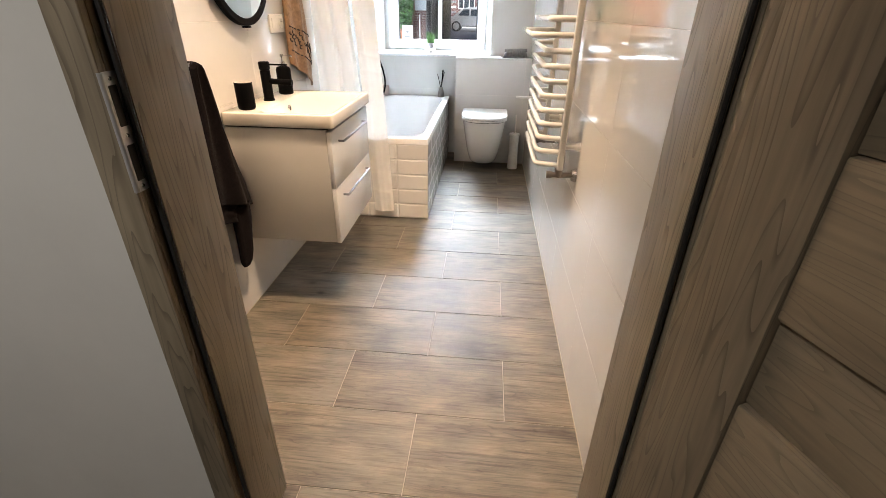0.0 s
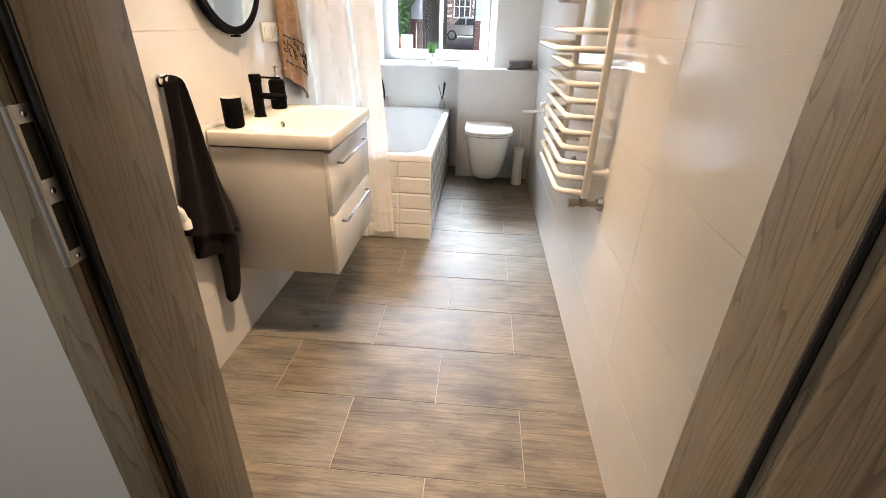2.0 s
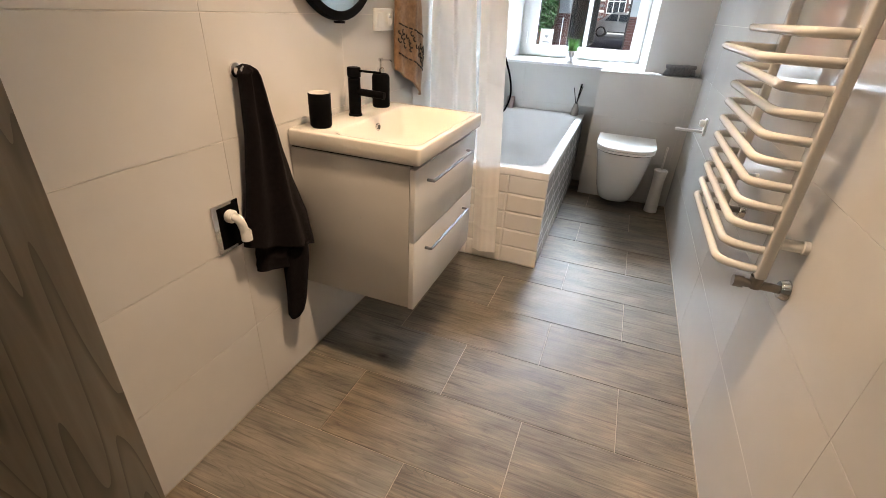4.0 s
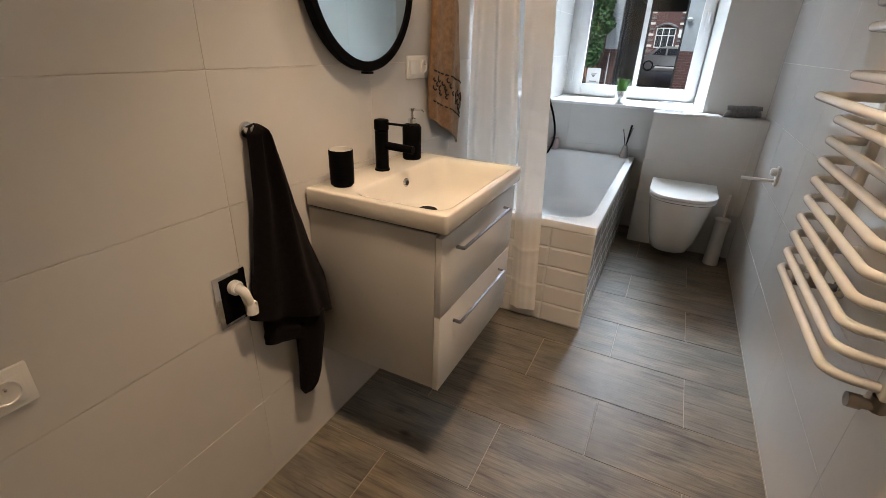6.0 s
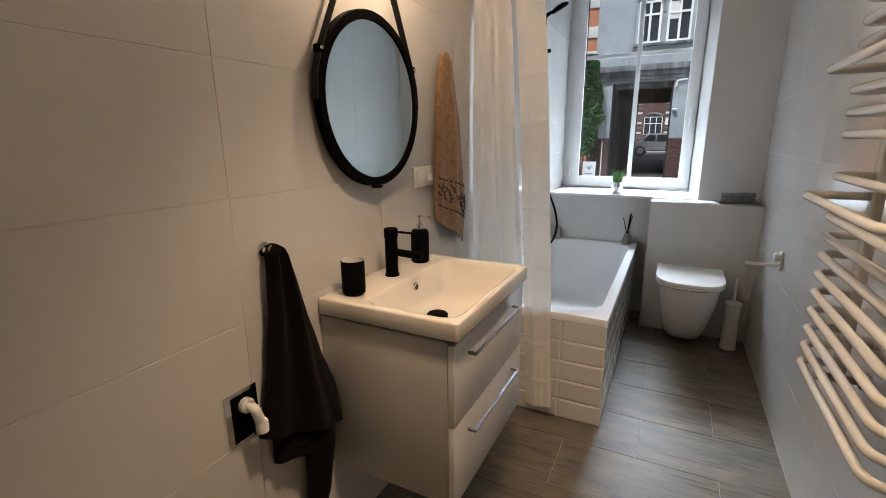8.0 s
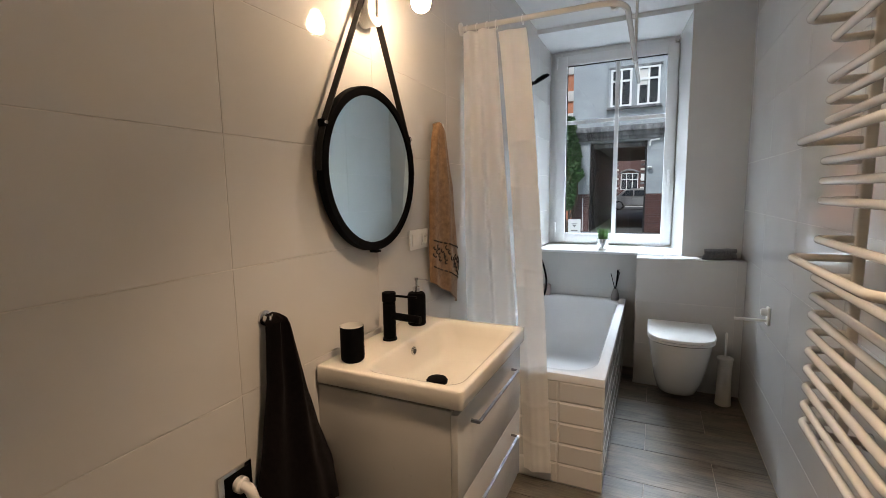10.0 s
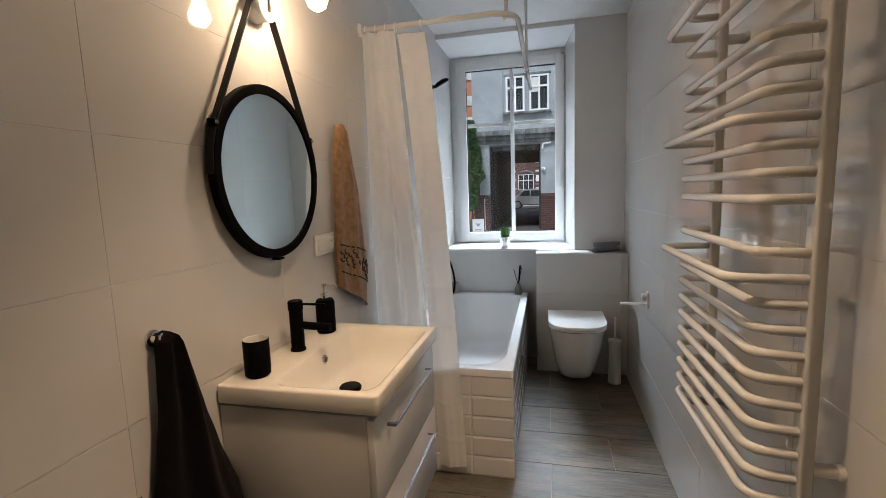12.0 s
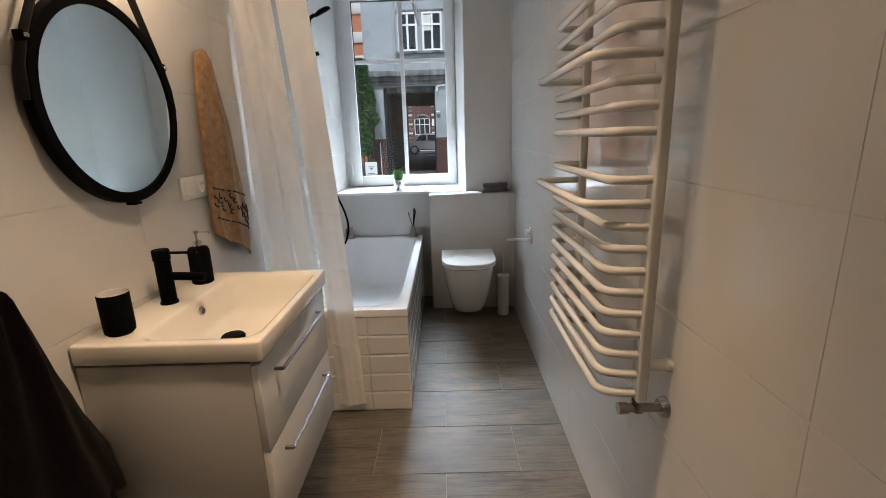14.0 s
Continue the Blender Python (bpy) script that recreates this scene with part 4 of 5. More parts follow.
frame_of(WX0 - 0.03, WX1 + 0.03, YWIN + 0.022, YWIN + 0.09, WZ0, WZ1 + 0.03, 0.06, ("frame_upright", "frame_rail"), window)
part("reveal_strip", box(XL + 0.0005, WX0 - 0.0305, YWIN + 0.03, YWIN + 0.09, WZ0, SOFFIT - 0.0005), PVC, window)
part("reveal_strip", box(WX0 - 0.030, 0.0, YWIN + 0.032, YWIN + 0.09, WZ1 + 0.0305, SOFFIT - 0.0005), PVC, window)
frame_of(WX0, WX1, YWIN, YWIN + 0.07, WZ0 + 0.015, WZ1, 0.078, ("sash_stile", "sash_rail"), window)
GX0, GX1, GZ0, GZ1 = WX0 + 0.078, WX1 - 0.078, WZ0 + 0.093, WZ1 - 0.078
pane = part("pane", box(GX0 - 0.005, GX1 + 0.005, YWIN + 0.044, YWIN + 0.048, GZ0 - 0.005, GZ1 + 0.005), GLASS, window, "clear window pane")
pane.visible_shadow = False
part("glazing_gasket", box(GX0, GX0 + 0.006, YWIN + 0.030, YWIN + 0.040, GZ0, GZ1), BLACK_SEAL_SHADE, window)
part("glazing_gasket", box(GX0 + 0.0065, GX1, YWIN + 0.030, YWIN + 0.040, GZ1 - 0.008, GZ1), BLACK_SEAL_SHADE, window)
part("glazing_bar", box(-0.525, -0.490, YWIN + 0.032, YWIN + 0.042, GZ0, GZ1, 0.002), PVC, window)
part("glazing_bar", box(GX0, -0.526, YWIN + 0.0325, YWIN + 0.0415, 1.975, 2.008, 0.002), PVC, window)
part("glazing_bar", box(-0.489, GX1, YWIN + 0.0325, YWIN + 0.0415, 1.975, 2.008, 0.002), PVC, window)
part("corner_cap", box(WX1 - 0.03, WX1 + 0.004, YWIN - 0.012, YWIN - 0.001, WZ1 - 0.012, WZ1 + 0.008, 0.003), STEEL, window, "grey metal corner cap")
part("handle", box(WX1 - 0.045, WX1 - 0.025, YWIN - 0.035, YWIN - 0.001, 1.42, 1.55, 0.006, 3), PVC, window)
for z in (1.02, 2.45):
    part("hinge", tube([(WX0 - 0.006, YWIN - 0.008, z), (WX0 - 0.006, YWIN - 0.008, z + 0.09)], 0.008, 12), PVC, window)
part("window_sill", box(XL, 0.005, YBACK - 0.012, YWIN + 0.02, SILL - 0.02, SILL + 0.0, 0.003), PVC, window, "white window sill")
part("ledge", box(-0.287, XR, 4.197, YPIER + 0.0, SILL - 0.003, SILL + 0.001, 0.001), TILE, wall_boxing)

# ---- small things round the window and tub ----
notice = thing("window_notice", (-0.84, YWIN + 0.04, 1.0), "small white notice stuck to the window pane", "notice")
part("sheet", box(-0.895, -0.785, YWIN + 0.0425, YWIN + 0.0435, GZ0 + 0.001, GZ0 + 0.125), PAPER, notice)
GREY_INK = surface("grey_print", (0.25, 0.25, 0.25), rough=0.8)
part("printed_bar", box(-0.87, -0.81, YWIN + 0.0415, YWIN + 0.0422, GZ0 + 0.018, GZ0 + 0.026), GREY_INK, notice)
part("printed_bar", box(-0.865, -0.815, YWIN + 0.0415, YWIN + 0.0422, GZ0 + 0.082, GZ0 + 0.086), GREY_INK, notice)
part("printed_mark", loft([[(-0.86, YWIN + 0.0415, GZ0 + 0.075), (-0.82, YWIN + 0.0415, GZ0 + 0.075), (-0.84, YWIN + 0.0415, GZ0 + 0.05)], [(-0.86, YWIN + 0.0422, GZ0 + 0.075), (-0.82, YWIN + 0.0422, GZ0 + 0.075), (-0.84, YWIN + 0.0422, GZ0 + 0.05)]]), GREY_INK, notice)

PX, PY = -0.553, 4.60
plant = thing("potted_plant", (PX, PY, SILL), "small artificial grass tuft in a silver pot", "plant")
part("pot", lathe([(0.0, 0.0), (0.036, 0.0), (0.038, 0.003), (0.044, 0.085), (0.046, 0.087), (0.044, 0.09), (0.041, 0.088), (0.038, 0.075), (0.0, 0.074)], (PX, PY, SILL), 32), STEEL, plant, "silver metal pot")
rng = random.Random(6)
bm = bmesh.new()
for k in range(230):
    a, q = rng.uniform(0, math.tau), 0.033 * math.sqrt(rng.random())
    lean, h, w = rng.uniform(0.05, 0.62), rng.uniform(0.06, 0.125), rng.uniform(0.0014, 0.0026)
    base = Vector((PX + q * math.cos(a), PY + q * math.sin(a), SILL + 0.073))
    a += rng.uniform(-0.6, 0.6)
    out, side = Vector((math.cos(a), math.sin(a), 0)), Vector((-math.sin(a), math.cos(a), 0))
    line = [base + out * lean * h * t * t * 0.75 + Vector((0, 0, h * t * (1 - 0.2 * lean * t))) for t in (0, 0.4, 0.75, 1)]
    pairs = [(bm.verts.new(p - side * w * s), bm.verts.new(p + side * w * s)) for p, s in zip(line, (1, 1, 0.7, 0.1))]
    for (p, q2), (r, s2) in zip(pairs, pairs[1:]):
        bm.faces.new((p, q2, s2, r))
part("grass", bm, LEAF, plant, "bright green plastic grass blades")

roll = thing("rolled_towel", (0.23, 4.30, SILL), "grey terry towel folded into a roll on the ledge", "towel")
rings = []
for k in range(25):
    u = k / 24 * 2 - 1
    s = (1 - abs(u) ** 5 * 0.75) * (1 + 0.10 * u)
    mid = Vector((0.225 + 0.105 * u, 4.30 + 0.035 * u, SILL + 0.036 * s + 0.004 * max(0.0, u)))
    ring = []
    for a in (q * math.tau / 32 for q in range(32)):
        fold = 1 - 0.13 * math.exp(-((math.sin((a - 0.9 - 0.3 * u) / 2)) / 0.07) ** 2) + 0.05 * noise.noise((math.cos(a) * 2, math.sin(a) * 2, u * 3))
        ring.append((mid.x, mid.y + 0.043 * s * fold * math.cos(a), mid.z + 0.036 * s * fold * math.sin(a)))
    rings.append(ring)
part("cloth", loft(rings), TERRY_GREY, roll, angle=70)
flap = []
for k in range(9):
    u = k / 8 * 2 - 1
    top = Vector((0.225 + 0.098 * u, 4.30 + 0.035 * u - 0.014, SILL + 0.072))
    flap.append([(top.x, top.y - 0.030 + 0.05 * q / 5, top.z - 0.014 + 0.016 * math.sin(q / 5 * 2.2) + 0.002 * noise.noise((u * 3, q, 1))) for q in range(6)] + [(top.x, top.y - 0.030 + 0.05 * q / 5, top.z - 0.022 + 0.016 * math.sin(q / 5 * 2.2)) for q in range(5, -1, -1)])
part("outer_fold", loft(flap), TERRY_GREY, roll, angle=70)

book = thing("magazine", (0.0, 4.26, SILL), "thin pale magazine lying on the ledge", "magazine")
for k, (dx, dy, tz) in enumerate(((0, 0, 0.002), (0.004, -0.003, 0.004))):
    leaf_bm = box(-0.105, 0.105, -0.03, 0.095, 0, 0.002)
    bmesh.ops.transform(leaf_bm, matrix=pose(0.0 + dx, 4.245 + dy, SILL + tz, 0, 0, 4 + 5 * k), verts=leaf_bm.verts)
    part("page", leaf_bm, PAPER, book)

diffuser = thing("reed_diffuser", (-0.436, 4.425, TZ), "grey stoneware reed diffuser with black sticks", "diffuser")
part("bottle", lathe([(0.0, 0), (0.029, 0), (0.031, 0.004), (0.028, 0.04), (0.018, 0.075), (0.014, 0.09), (0.011, 0.091), (0.0, 0.085)], (-0.436, 4.425, TZ), 24), STONE_GREY, diffuser)
for dx, dy, l in ((-0.035, 0.0, 0.205), (0.012, 0.012, 0.235), (0.022, -0.004, 0.24), (0.016, -0.012, 0.225), (0.028, 0.006, 0.22)):
    part("stick", tube([(-0.436 - dx * 0.1, 4.425, TZ + 0.06), (-0.436 + dx, 4.425 + dy, TZ + l)], 0.0032, 6), BLACK, diffuser)

pot = thing("bath_cup", (-0.962, 4.43, TZ), "dusty pink cup on the bathtub rim", "cup")
part("cup", lathe([(0.0, 0), (0.027, 0), (0.03, 0.004), (0.031, 0.085), (0.029, 0.087), (0.027, 0.083), (0.026, 0.01), (0.0, 0.008)], (-0.962, 4.43, TZ), 24), PINK, pot)

# ---- outside ----
ASPHALT = surface("asphalt", (0.085, 0.083, 0.08), (0.045, 0.045, 0.045), scale=3, rough=0.75, bump=0.4, bump_scale=60)
RENDER_GREY = surface("grey_render", (0.34, 0.37, 0.385), (0.22, 0.24, 0.255), scale=1.1, rough=0.9, bump=0.3, bump_scale=30)
SOOTY = surface("stained_stone", (0.24, 0.245, 0.25), (0.025, 0.027, 0.03), scale=3.5, rough=0.9, bump=0.4, bump_scale=25, stretch=(1.5, 1, 0.5))
BRICK = surface("dark_red_brick", (0.11, 0.05, 0.042), (0.06, 0.028, 0.025), scale=9, rough=0.85, bump=0.4, bump_scale=60, per_object=True)
MORTAR = surface("grey_mortar", (0.17, 0.155, 0.145), rough=0.95, scale=12)
ORANGE_WALL = surface("orange_brick_far", (0.50, 0.20, 0.11), (0.40, 0.15, 0.08), scale=4, rough=0.9)
PALE_WALL = surface("pale_plaster", (0.62, 0.60, 0.56), rough=0.9, scale=2)
# near-black: the shade inside the gateway is put into this colour
PASSAGE_SHADE = surface("passage_shade_black", (0.014, 0.014, 0.015), rough=0.7, scale=2)
WIN_WHITE = surface("white_painted_wood", (0.72, 0.73, 0.72), rough=0.5)
SILVER = surface("silver_car_paint", (0.42, 0.42, 0.41), rough=0.3, metal=0.6, scale=3)
TYRE = surface("tyre_rubber", (0.02, 0.02, 0.02), rough=0.8)
CAR_GLASS = surface("dark_car_glass", (0.03, 0.035, 0.04), rough=0.08)
IVY = surface("ivy_leaf", (0.06, 0.15, 0.035), (0.015, 0.055, 0.012), scale=9, rough=0.55)
BARK = surface("ivy_stem", (0.09, 0.065, 0.045), rough=0.9)

ground = structure("ground", box(-300, 300, 5.36, 900, -0.4, 0.0), ASPHALT, "grey asphalt ground of the yard and street")
outer = structure("outer_wall", box(-8, XL - 0.2, 5.2, 5.35, -0.1, 9), RENDER_GREY, "rendered outer wall of the house")
part("outer_wall_side", box(XR + 0.2, 8, 5.2, 5.35, -0.1, 9), RENDER_GREY, outer)
part("outer_wall_top", box(XL - 0.2, XR + 0.2, 5.2, 5.35, TOP + 0.15, 9), RENDER_GREY, outer)
FY, GX0F, GX1F, GH = 17.0, -2.22, -0.45, 2.99
house = thing("gateway_house", (-1.3, FY, 0), "grey rendered town house with a dark gateway and white windows", "house")
part("wall", box(-2.80, GX0F, FY, FY + 10, 1.28, 8.6), RENDER_GREY, house)
part("wall", box(GX1F, 5.0, FY, FY + 10, 1.28, 8.6), RENDER_GREY, house)
part("wall", box(GX0F, GX1F, FY, FY + 10, GH, 8.6), RENDER_GREY, house)
part("plinth_core", box(-2.80, GX0F, FY + 0.03, FY + 10, 0, 1.28), MORTAR, house)
part("plinth_core", box(GX1F, 5.0, FY + 0.03, FY + 10, 0, 1.28), MORTAR, house)
part("roof", loft([[(-2.95, FY - 0.4, 8.6), (5.2, FY - 0.4, 8.6), (5.2, FY + 10.4, 8.6), (-2.95, FY + 10.4, 8.6)], [(-2.95, FY + 4.6, 11), (5.2, FY + 4.6, 11), (5.2, FY + 5.4, 11), (-2.95, FY + 5.4, 11)]]), BRICK, house)
for z0, z1, o in ((3.05, 3.16, 0.10), (3.161, 3.30, 0.16), (3.301, 3.48, 0.26)):
    part("cornice", box(-2.82, 5.0, FY - o, FY - 0.001, z0, z1, 0.01), SOOTY, house, "soot-stained stone cornice")
part("pilaster", box(-1.80, -1.70, FY - 0.05, FY - 0.001, 3.485, 8.4, 0.008), RENDER_GREY, house)


def casement(parent, x0, x1, y, z0, z1, lights=2, transom=0.68):
    """A white wooden window: box frame, dark pane, bars."""
    w = part("window", box(x0, x1, y - 0.02, y - 0.004, z0, z1), CAR_GLASS, parent, "white casement window")
    t = 0.055
    for a, b, c, d in ((x0 - 0.01, x0 + t, z0, z1), (x1 - t, x1 + 0.01, z0, z1), (x0 + t, x1 - t, z0, z0 + t), (x0 + t, x1 - t, z1 - t, z1)):
        part("window_frame", box(a, b, y - 0.06, y - 0.021, c, d), WIN_WHITE, w)
    for k in range(1, lights):
        c = x0 + (x1 - x0) * k / lights
        part("mullion", box(c - 0.032, c + 0.032, y - 0.058, y - 0.022, z0 + t, z1 - t), WIN_WHITE, w)
    c = z0 + (z1 - z0) * transom
    part("transom", box(x0 + t, x1 - t, y - 0.056, y - 0.023, c - 0.03, c + 0.03), WIN_WHITE, w)
    return w


for x0, x1 in ((-1.60, -0.98), (-0.80, -0.16), (0.9, 1.55)):
    casement(house, x0, x1, FY, 4.10, 5.28)
    part("window_surround", box(x0 - 0.07, x1 + 0.07, FY - 0.07, FY - 0.001, 5.285, 5.36, 0.01), SOOTY, house)
part("window_sill", box(-1.70, -0.08, FY - 0.14, FY - 0.001, 4.01, 4.09, 0.01), SOOTY, house)
for x0, x1 in ((-0.78, -0.50),):
    part("blind", box(x0 + 0.02, x1 - 0.02, FY - 0.0225, FY - 0.0205, 4.72, 5.2), PALE_WALL, house)
# linings added inside the gateway, coloured as its shade
part("passage_wall", box(GX0F + 0.001, GX0F + 0.06, FY + 0.15, FY + 9.95, 0, GH - 0.002), PASSAGE_SHADE, house, "near-black lining painting the shade inside the gateway")
part("passage_wall", box(GX1F - 0.06, GX1F - 0.001, FY + 0.15, FY + 9.95, 0, GH - 0.002), PASSAGE_SHADE, house, "near-black lining painting the shade inside the gateway")
part("passage_ceiling", box(GX0F + 0.061, GX1F - 0.061, FY + 0.81, FY + 9.95, GH - 0.05, GH - 0.002), PASSAGE_SHADE, house)
gate = part("gate_leaf", box(GX0F + 0.065, GX0F + 0.125, FY + 0.45, FY + 1.9, 0.04, GH - 0.18, 0.01), PASSAGE_SHADE, house, "dark open gate leaf")
for k in range(6):
    y = FY + 0.5 + k * 0.235
    part("board", box(GX0F + 0.126, GX0F + 0.14, y, y + 0.21, 0.1, GH - 0.28, 0.006), TYRE, gate)
part("passage_beam", box(GX0F + 0.061, GX1F - 0.061, FY + 0.4, FY + 0.8, GH - 0.16, GH - 0.001), SOOTY, house)
part("downpipe", tube(bend([(-0.1, FY - 0.06, 3.0), (-0.36, FY - 0.06, 2.97), (-0.38, FY - 0.06, 2.80)], 0.04), 0.028, 8), WIN_WHITE, house)
part("thin_pipe", tube([(-2.42, FY - 0.04, 0.02), (-2.42, FY - 0.04, 1.15)], 0.014, 8), WIN_WHITE, house)
part("wall_lamp", lathe([(0.05, 0), (0.08, -0.03), (0.05, -0.09), (0.0, -0.1)], (-0.36, FY - 0.08, 2.16), 12), WIN_WHITE, house)

# brick plinth, course by course
rngb = random.Random(11)
bricks = {}
for side, xa, xb in (("l", -2.78, GX0F), ("r", GX1F, 0.35)):
    for row in range(17):
        z0 = 0.004 + row * 0.075
        x = xa - (0.125 if row % 2 else 0.0)
        while x < xb:
            a, b = max(x, xa), min(x + 0.24, xb)
            if b - a > 0.03:
                key = round(b - a, 2)
                if key not in bricks:
                    bm = box(-key / 2, key / 2, -0.02, 0.03, 0, 0.064, 0.004, 1)
                    me = bpy.data.meshes.new("brick")
                    bm.to_mesh(me)
                    bm.free()
                    me.materials.append(BRICK)
                    bricks[key] = me
                ob = new("brick", bricks[key])
                ob.parent = house
                ob.location = Vector(((a + b) / 2, FY + rngb.uniform(-0.004, 0.004), z0)) - ORIGIN[house.name]
            x += 0.25

# climbing plant at the gateway's side: stems and single leaves
ivy = thing("climbing_plant", (-2.95, FY - 0.15, 0), "tall dense green climbing shrub beside the gateway", "shrub")
rng = random.Random(21)
for k in range(7):
    pts = [(-2.95 + rng.uniform(-0.1, 0.1), FY - 0.3, 0)]
    while pts[-1][2] < 3.4:
        p = pts[-1]
        pts.append((p[0] + rng.uniform(-0.14, 0.14), FY - 0.3 + rng.uniform(-0.1, 0.1), p[2] + 0.35))
    part("stem", tube(pts, 0.02, 6, radii=[0.03 * (1 - i / len(pts)) + 0.006 for i in range(len(pts))]), BARK, ivy)
bm = bmesh.new()
for k in range(9000):
    z = 0.75 + 3.1 * rng.random() ** 0.9
    half = 0.22 + 0.30 * math.sin(min(1, max(0.05, (z - 0.6) / 2.2)) * math.pi * 0.62) - max(0, z - 2.6) * 0.18
    half *= 0.8 + 0.4 * noise.noise((z * 2.3, 1.0, 4.0))
    c = Vector((-2.98 + rng.uniform(-1, 1) * max(half, 0.06) * 1.25, FY - 0.32 + rng.uniform(-0.28, 0.24), z))
    s = rng.uniform(0.03, 0.065)
    m = Matrix.Translation(c) @ Euler((rng.uniform(-1, 1), rng.uniform(-1, 1), rng.uniform(0, 6.3))).to_matrix().to_4x4()
    v = [bm.verts.new(m @ Vector(q)) for q in ((0, -s, 0), (s * 0.7, 0, s * 0.2), (0, s * 1.1, 0), (-s * 0.7, 0, s * 0.2))]
    bm.faces.new(v)
part("leaves", bm, IVY, ivy, "dense green leaves")

# neighbour beyond, and the street seen through the gateway
orange = thing("orange_house", (-6.0, 23, 0), "far orange brick house with pale bands", "house")
part("wall", box(-9, -3.5, 23, 30, 0, 10), ORANGE_WALL, orange)
for z in (5.0, 6.0, 7.2):
    part("pale_band", box(-9, -3.505, 22.94, 22.999, z - 0.45 + 0.0, z, 0.01), PALE_WALL, orange)
    part("window", box(-5.6, -4.6, 22.96, 22.998, z + 0.06, z + 0.5), CAR_GLASS, orange)

STRIPE_BRICK = surface("brown_red_brick", (0.13, 0.07, 0.062), (0.08, 0.042, 0.04), scale=6, rough=0.9)
brickhouse = thing("banded_house", (-2.0, 46, 0), "brown-red brick house with pale stone bands and a white arched window", "house")
part("wall", box(-12, 8, 46.05, 54, 0, 12), STRIPE_BRICK, brickhouse)
for k in range(14):
    z = 0.25 + k * 0.42
    for xa, xb in ((-12, -3.25), (-1.4, 8)):
        part("stone_band", box(xa, xb, 46.0, 46.049, z, z + 0.17, 0.01), PALE_WALL if k % 2 else SOOTY, brickhouse)
casement(brickhouse, -3.05, -1.58, 46.0, 1.45, 2.95, 3, 0.62)
arch = [(-3.12 + 1.61 * i / 12, 46.0 - 0.06, 2.98 + 0.28 * math.sin(math.pi * i / 12)) for i in range(13)]
part("window_arch", tube(arch, 0.09, 8), SOOTY, brickhouse)
part("sign_board", box(-1.35, -0.6, 45.93, 45.998, 2.25, 2.85, 0.01), WIN_WHITE, brickhouse)
pavement = structure("pavement", box(-14, 10, 42.5, 45.9, 0.001, 0.12, 0.02), PALE_WALL, "pale kerbed pavement across the street")

car = thing("parked_car", (-1.5, 36, 0), "silver estate car parked on the street", "car")
outline = [(-3.15, 0.32), (-3.12, 0.72), (-2.92, 0.90), (-2.55, 0.98), (-2.1, 1.42), (-1.6, 1.52), (0.3, 1.50), (0.95, 1.38), (1.3, 0.95), (1.38, 0.6), (1.35, 0.30)]
body_bm = bmesh.new()
lo = [body_bm.verts.new((x, 35.08 + (0.16 if z > 1.05 else 0), z)) for x, z in outline]
hi = [body_bm.verts.new((x, 36.80 - (0.16 if z > 1.05 else 0), z)) for x, z in outline]
n = len(outline)
body_bm.faces.new(lo)
body_bm.faces.new(hi[::-1])
for k in range(n):
    body_bm.faces.new((lo[k], hi[k], hi[(k + 1) % n], lo[(k + 1) % n]))
bmesh.ops.bevel(body_bm, geom=list(body_bm.edges), offset=0.05, segments=2, affect="EDGES")
part("body", body_bm, SILVER, car)
for xa, xb, xc in ((-2.32, -1.55, -1.98), (-1.45, -0.45, -1.45), (-0.35, 0.75, -0.35)):
    wbm = loft([[(xa, 35.2, 1.02), (xb, 35.2, 1.02), (xb, 35.22, 1.38), (xc, 35.22, 1.38)], [(xa, 35.08, 1.0), (xb, 35.08, 1.0), (xb, 35.19, 1.39), (xc, 35.19, 1.39)]])
    part("side_window", wbm, CAR_GLASS, car)
for x in (-2.45, 0.55):
    for y in (35.06, 36.72):
        wheel = part("wheel", lathe([(0.0, 0.0), (0.31, 0.0), (0.335, 0.04), (0.335, 0.16), (0.31, 0.2), (0.0, 0.2)], (x, y, 0.335), 28, "y"), TYRE, car)
        part("rim", lathe([(0.0, -0.012), (0.2, -0.012), (0.225, 0.0), (0.0, 0.001)], (x, y - 0.002, 0.335), 24, "y"), SILVER, wheel)
part("headlight", box(-3.13, -2.98, 35.09, 35.4, 0.68, 0.80, 0.03), WIN_WHITE, car)
part("sill_strip", box(-2.05, 0.15, 35.05, 35.075, 0.32, 0.38, 0.005), TYRE, car)

# ---- tiles, piece by piece ----
def tile_mesh(name, w, h, t, bevel, material):
    """A slab w by h in its own x and y, its face at z = 0, with eased edges."""
    b = bevel
    outer = [(-w / 2, -h / 2), (w / 2, -h / 2), (w / 2, h / 2), (-w / 2, h / 2)]
    inner = [(-w / 2 + b, -h / 2 + b), (w / 2 - b, -h / 2 + b), (w / 2 - b, h / 2 - b), (-w / 2 + b, h / 2 - b)]
    drop = min(b * 0.45, t * 0.8)
    verts = [(x, y, -t) for x, y in outer] + [(x, y, -drop) for x, y in outer] + [(x, y, 0) for x, y in inner]
    faces = [(3, 2, 1, 0), (8, 9, 10, 11)]
    for k in range(4):
        n = (k + 1) % 4
        faces += [(k, n, 4 + n, 4 + k), (4 + k, 4 + n, 8 + n, 8 + k)]
    mesh = bpy.data.meshes.new(name)
    mesh.from_pydata(verts, [], faces)
    mesh.materials.append(material)
    return mesh


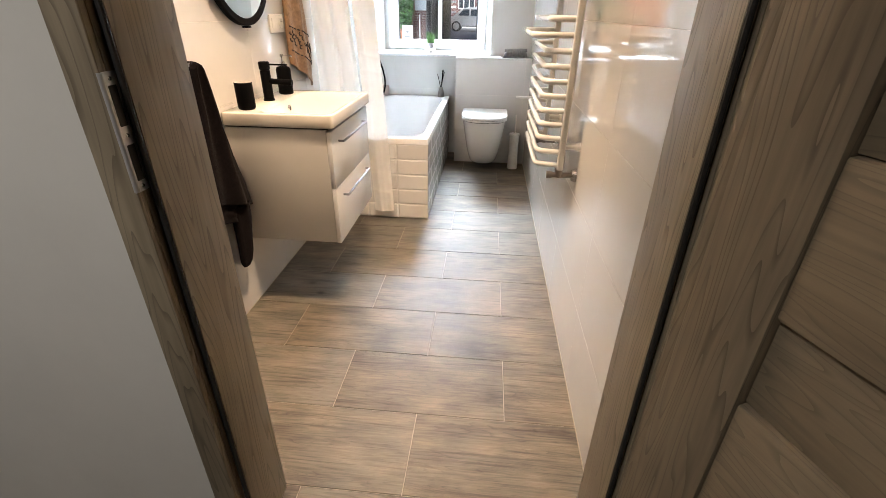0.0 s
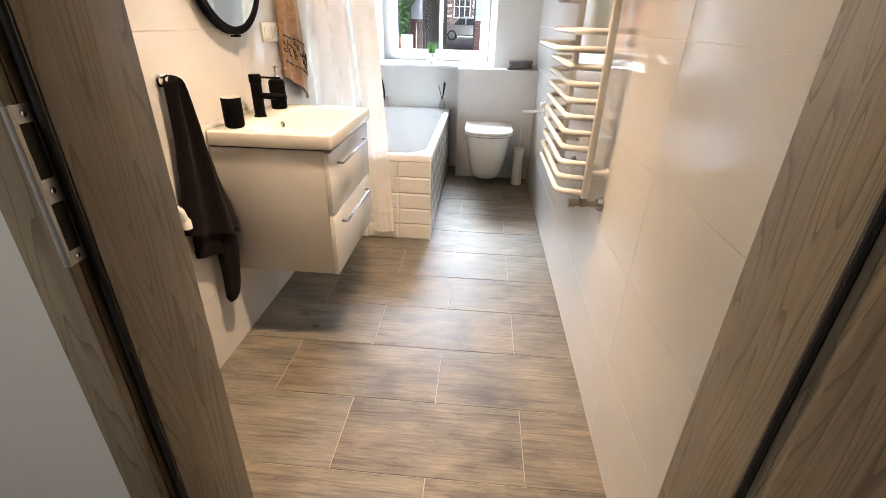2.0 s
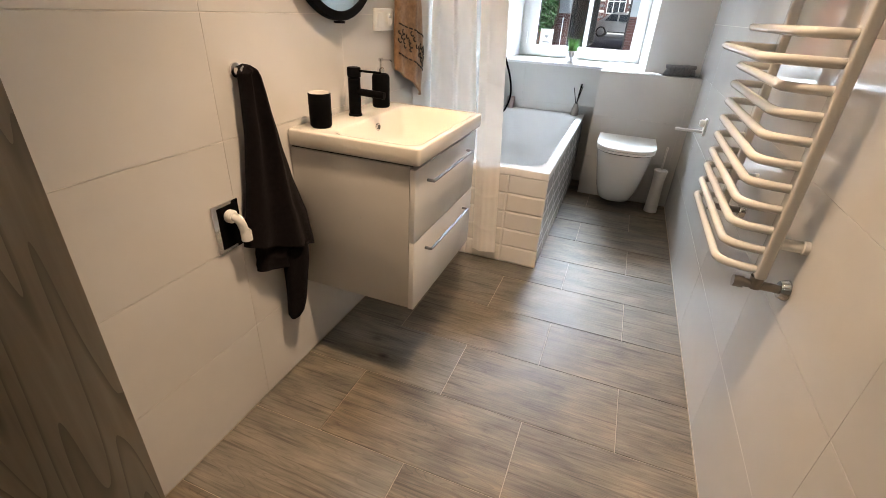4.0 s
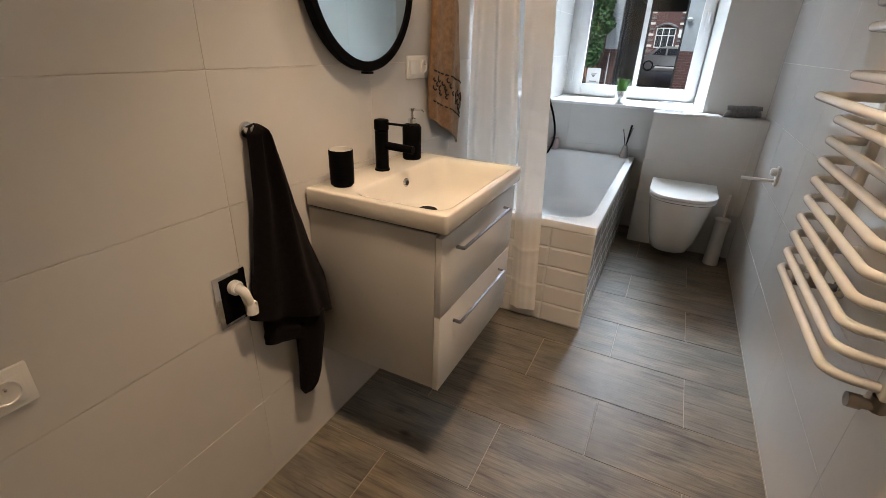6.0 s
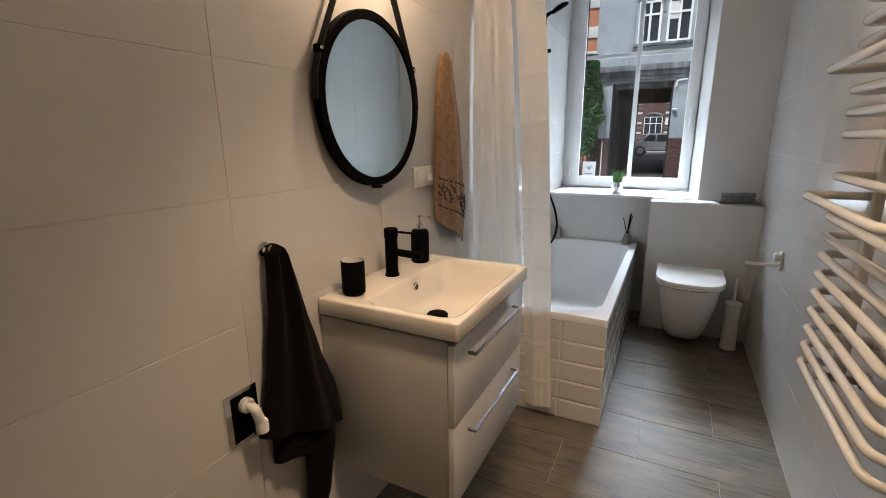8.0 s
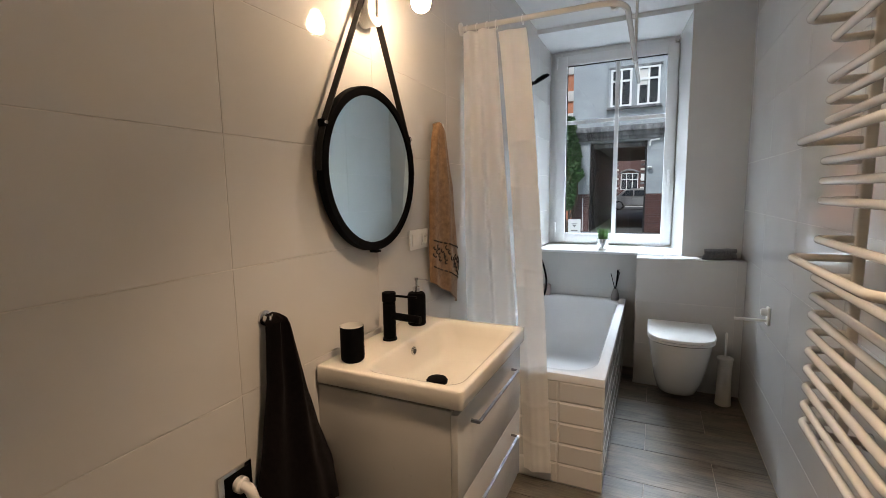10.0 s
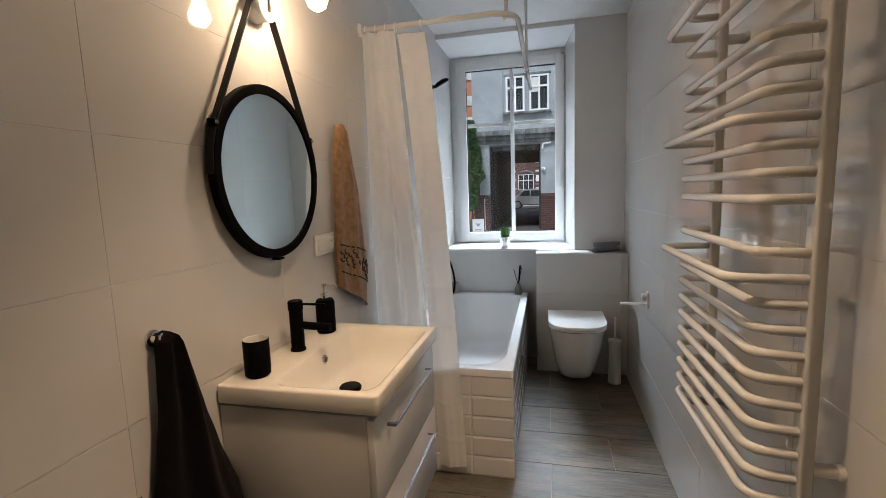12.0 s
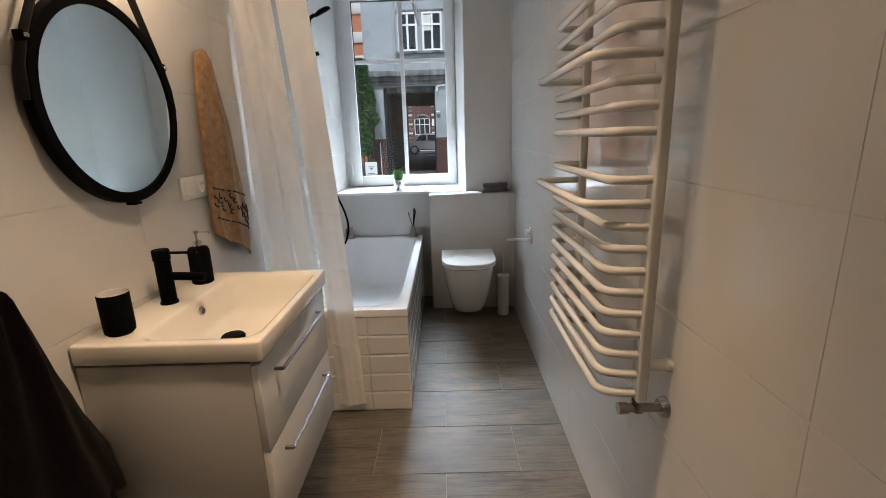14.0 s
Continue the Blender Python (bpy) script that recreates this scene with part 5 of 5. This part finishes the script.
FACING = {"+x": Matrix(((0, 0, 1, 0), (1, 0, 0, 0), (0, 1, 0, 0), (0, 0, 0, 1))), "-x": Matrix(((0, 0, -1, 0), (-1, 0, 0, 0), (0, 1, 0, 0), (0, 0, 0, 1))),
          "-y": Matrix(((1, 0, 0, 0), (0, 0, -1, 0), (0, 1, 0, 0), (0, 0, 0, 1))), "+z": Matrix.Identity(4)}
MESHES = {}


def lay(parent, facing, plane, spans, joint, thick, bevel, material, name="tile", wobble=0.0, seed=1):
    """Tiles as (a0, a1, b0, b1) in the plane: y and z on side walls, x and z on end walls, x and y on floors."""
    rng = random.Random(seed)
    for a0, a1, b0, b1 in spans:
        w, h = a1 - a0 - joint, b1 - b0 - joint
        if w < 0.006 or h < 0.006:
            continue
        key = (round(w, 4), round(h, 4), thick, bevel, material.name)
        if key not in MESHES:
            MESHES[key] = tile_mesh(name, key[0], key[1], thick, bevel, material)
        a, b = (a0 + a1) / 2, (b0 + b1) / 2
        p = plane + rng.uniform(-wobble, 0)
        at = {"+x": (p, a, b), "-x": (2 * plane - p, a, b), "-y": (a, 2 * plane - p, b), "+z": (a, b, p)}[facing]
        ob = new(name, MESHES[key])
        ob.parent = parent
        ob.matrix_basis = Matrix.Translation(Vector(at) - ORIGIN[parent.name]) @ FACING[facing]


def courses(lo, hi, start, pitch):
    """Cuts lo..hi at start + k * pitch."""
    k = math.ceil((lo - start) / pitch - 1e-6)
    cuts = [lo]
    while start + k * pitch < hi - 1e-4:
        if start + k * pitch > lo + 1e-4:
            cuts.append(start + k * pitch)
        k += 1
    return list(zip(cuts, cuts[1:] + [hi]))


ZROWS = courses(0.0, TOP, 0.0, 0.3055)
lay(wall_left, "+x", XL, [(a, b, z0, z1) for z0, z1 in ZROWS for a, b in courses(Y0, YWIN + 0.02, 1.502, 0.602)], 0.0020, 0.006, 0.0009, TILE, wobble=0.0004)
lay(wall_right, "-x", XR, [(a, b, z0, z1) for z0, z1 in courses(0.0, TOP, 0.006, 0.3095) for a, b in courses(Y0 - 0.16, YPIER, 1.361, 0.602)], 0.0012, 0.006, 0.0006, TILE, wobble=0.0004, seed=2)
lay(wall_back, "-y", YBACK, [(a, b, z0, z1) for z0, z1 in courses(0, SILL - 0.02, 0.0, 0.3055) for a, b in courses(XL, -0.284, -0.284, 0.602)], 0.0020, 0.006, 0.0009, TILE, wobble=0.0003)
lay(wall_boxing, "-y", 4.20, [(a, b, z0, z1) for z0, z1 in courses(0, SILL - 0.003, 0.0, 0.3055) for a, b in courses(-0.284, XR, -0.284, 0.602)], 0.0020, 0.006, 0.0009, TILE, wobble=0.0003)
lay(wall_boxing, "-x", -0.284, [(4.2, YBACK, z0, z1) for z0, z1 in courses(0, SILL - 0.003, 0.0, 0.3055)], 0.002, 0.004, 0.0008, TILE)

ROW0, ROWH, LENGTH = 1.131, 0.3085, 0.6165
spans = []
for k in range(-3, 12):
    y0, y1 = ROW0 + k * ROWH, ROW0 + (k + 1) * ROWH
    start = 0.124 if k % 2 == 0 else -0.186
    if y1 > 0.7:
        spans += [(a, b, y0, y1) for a, b in courses(XL, XR, start, LENGTH)]
lay(floor, "+z", 0.0, spans, 0.003, 0.006, 0.0012, FLOOR, wobble=0.0006, seed=5)

# bevelled brick tiles on the bathtub apron
METRO = surface("white_bevelled_tile", (0.70, 0.69, 0.67), scale=3, rough=0.09, vary=0.05, per_object=True)
HB = (TZ - 0.036) / 5
front, side = [], []
for k in range(5):
    z0, z1 = k * HB, (k + 1) * HB
    front += [(a, b, z0, z1) for a, b in courses(TX0, TX1, TX1, 0.205)]
    side += [(a, b, z0, z1) for a, b in courses(TY0 + 0.012, TY1, TY0 + 0.012 + (0.1 if k % 2 else 0.0), 0.205)]
lay(apron, "-y", TY0 + 0.002, front, 0.0007, 0.010, 0.009, METRO, "brick_tile")
lay(apron, "+x", TX1 - 0.002, side, 0.0007, 0.010, 0.009, METRO, "brick_tile")
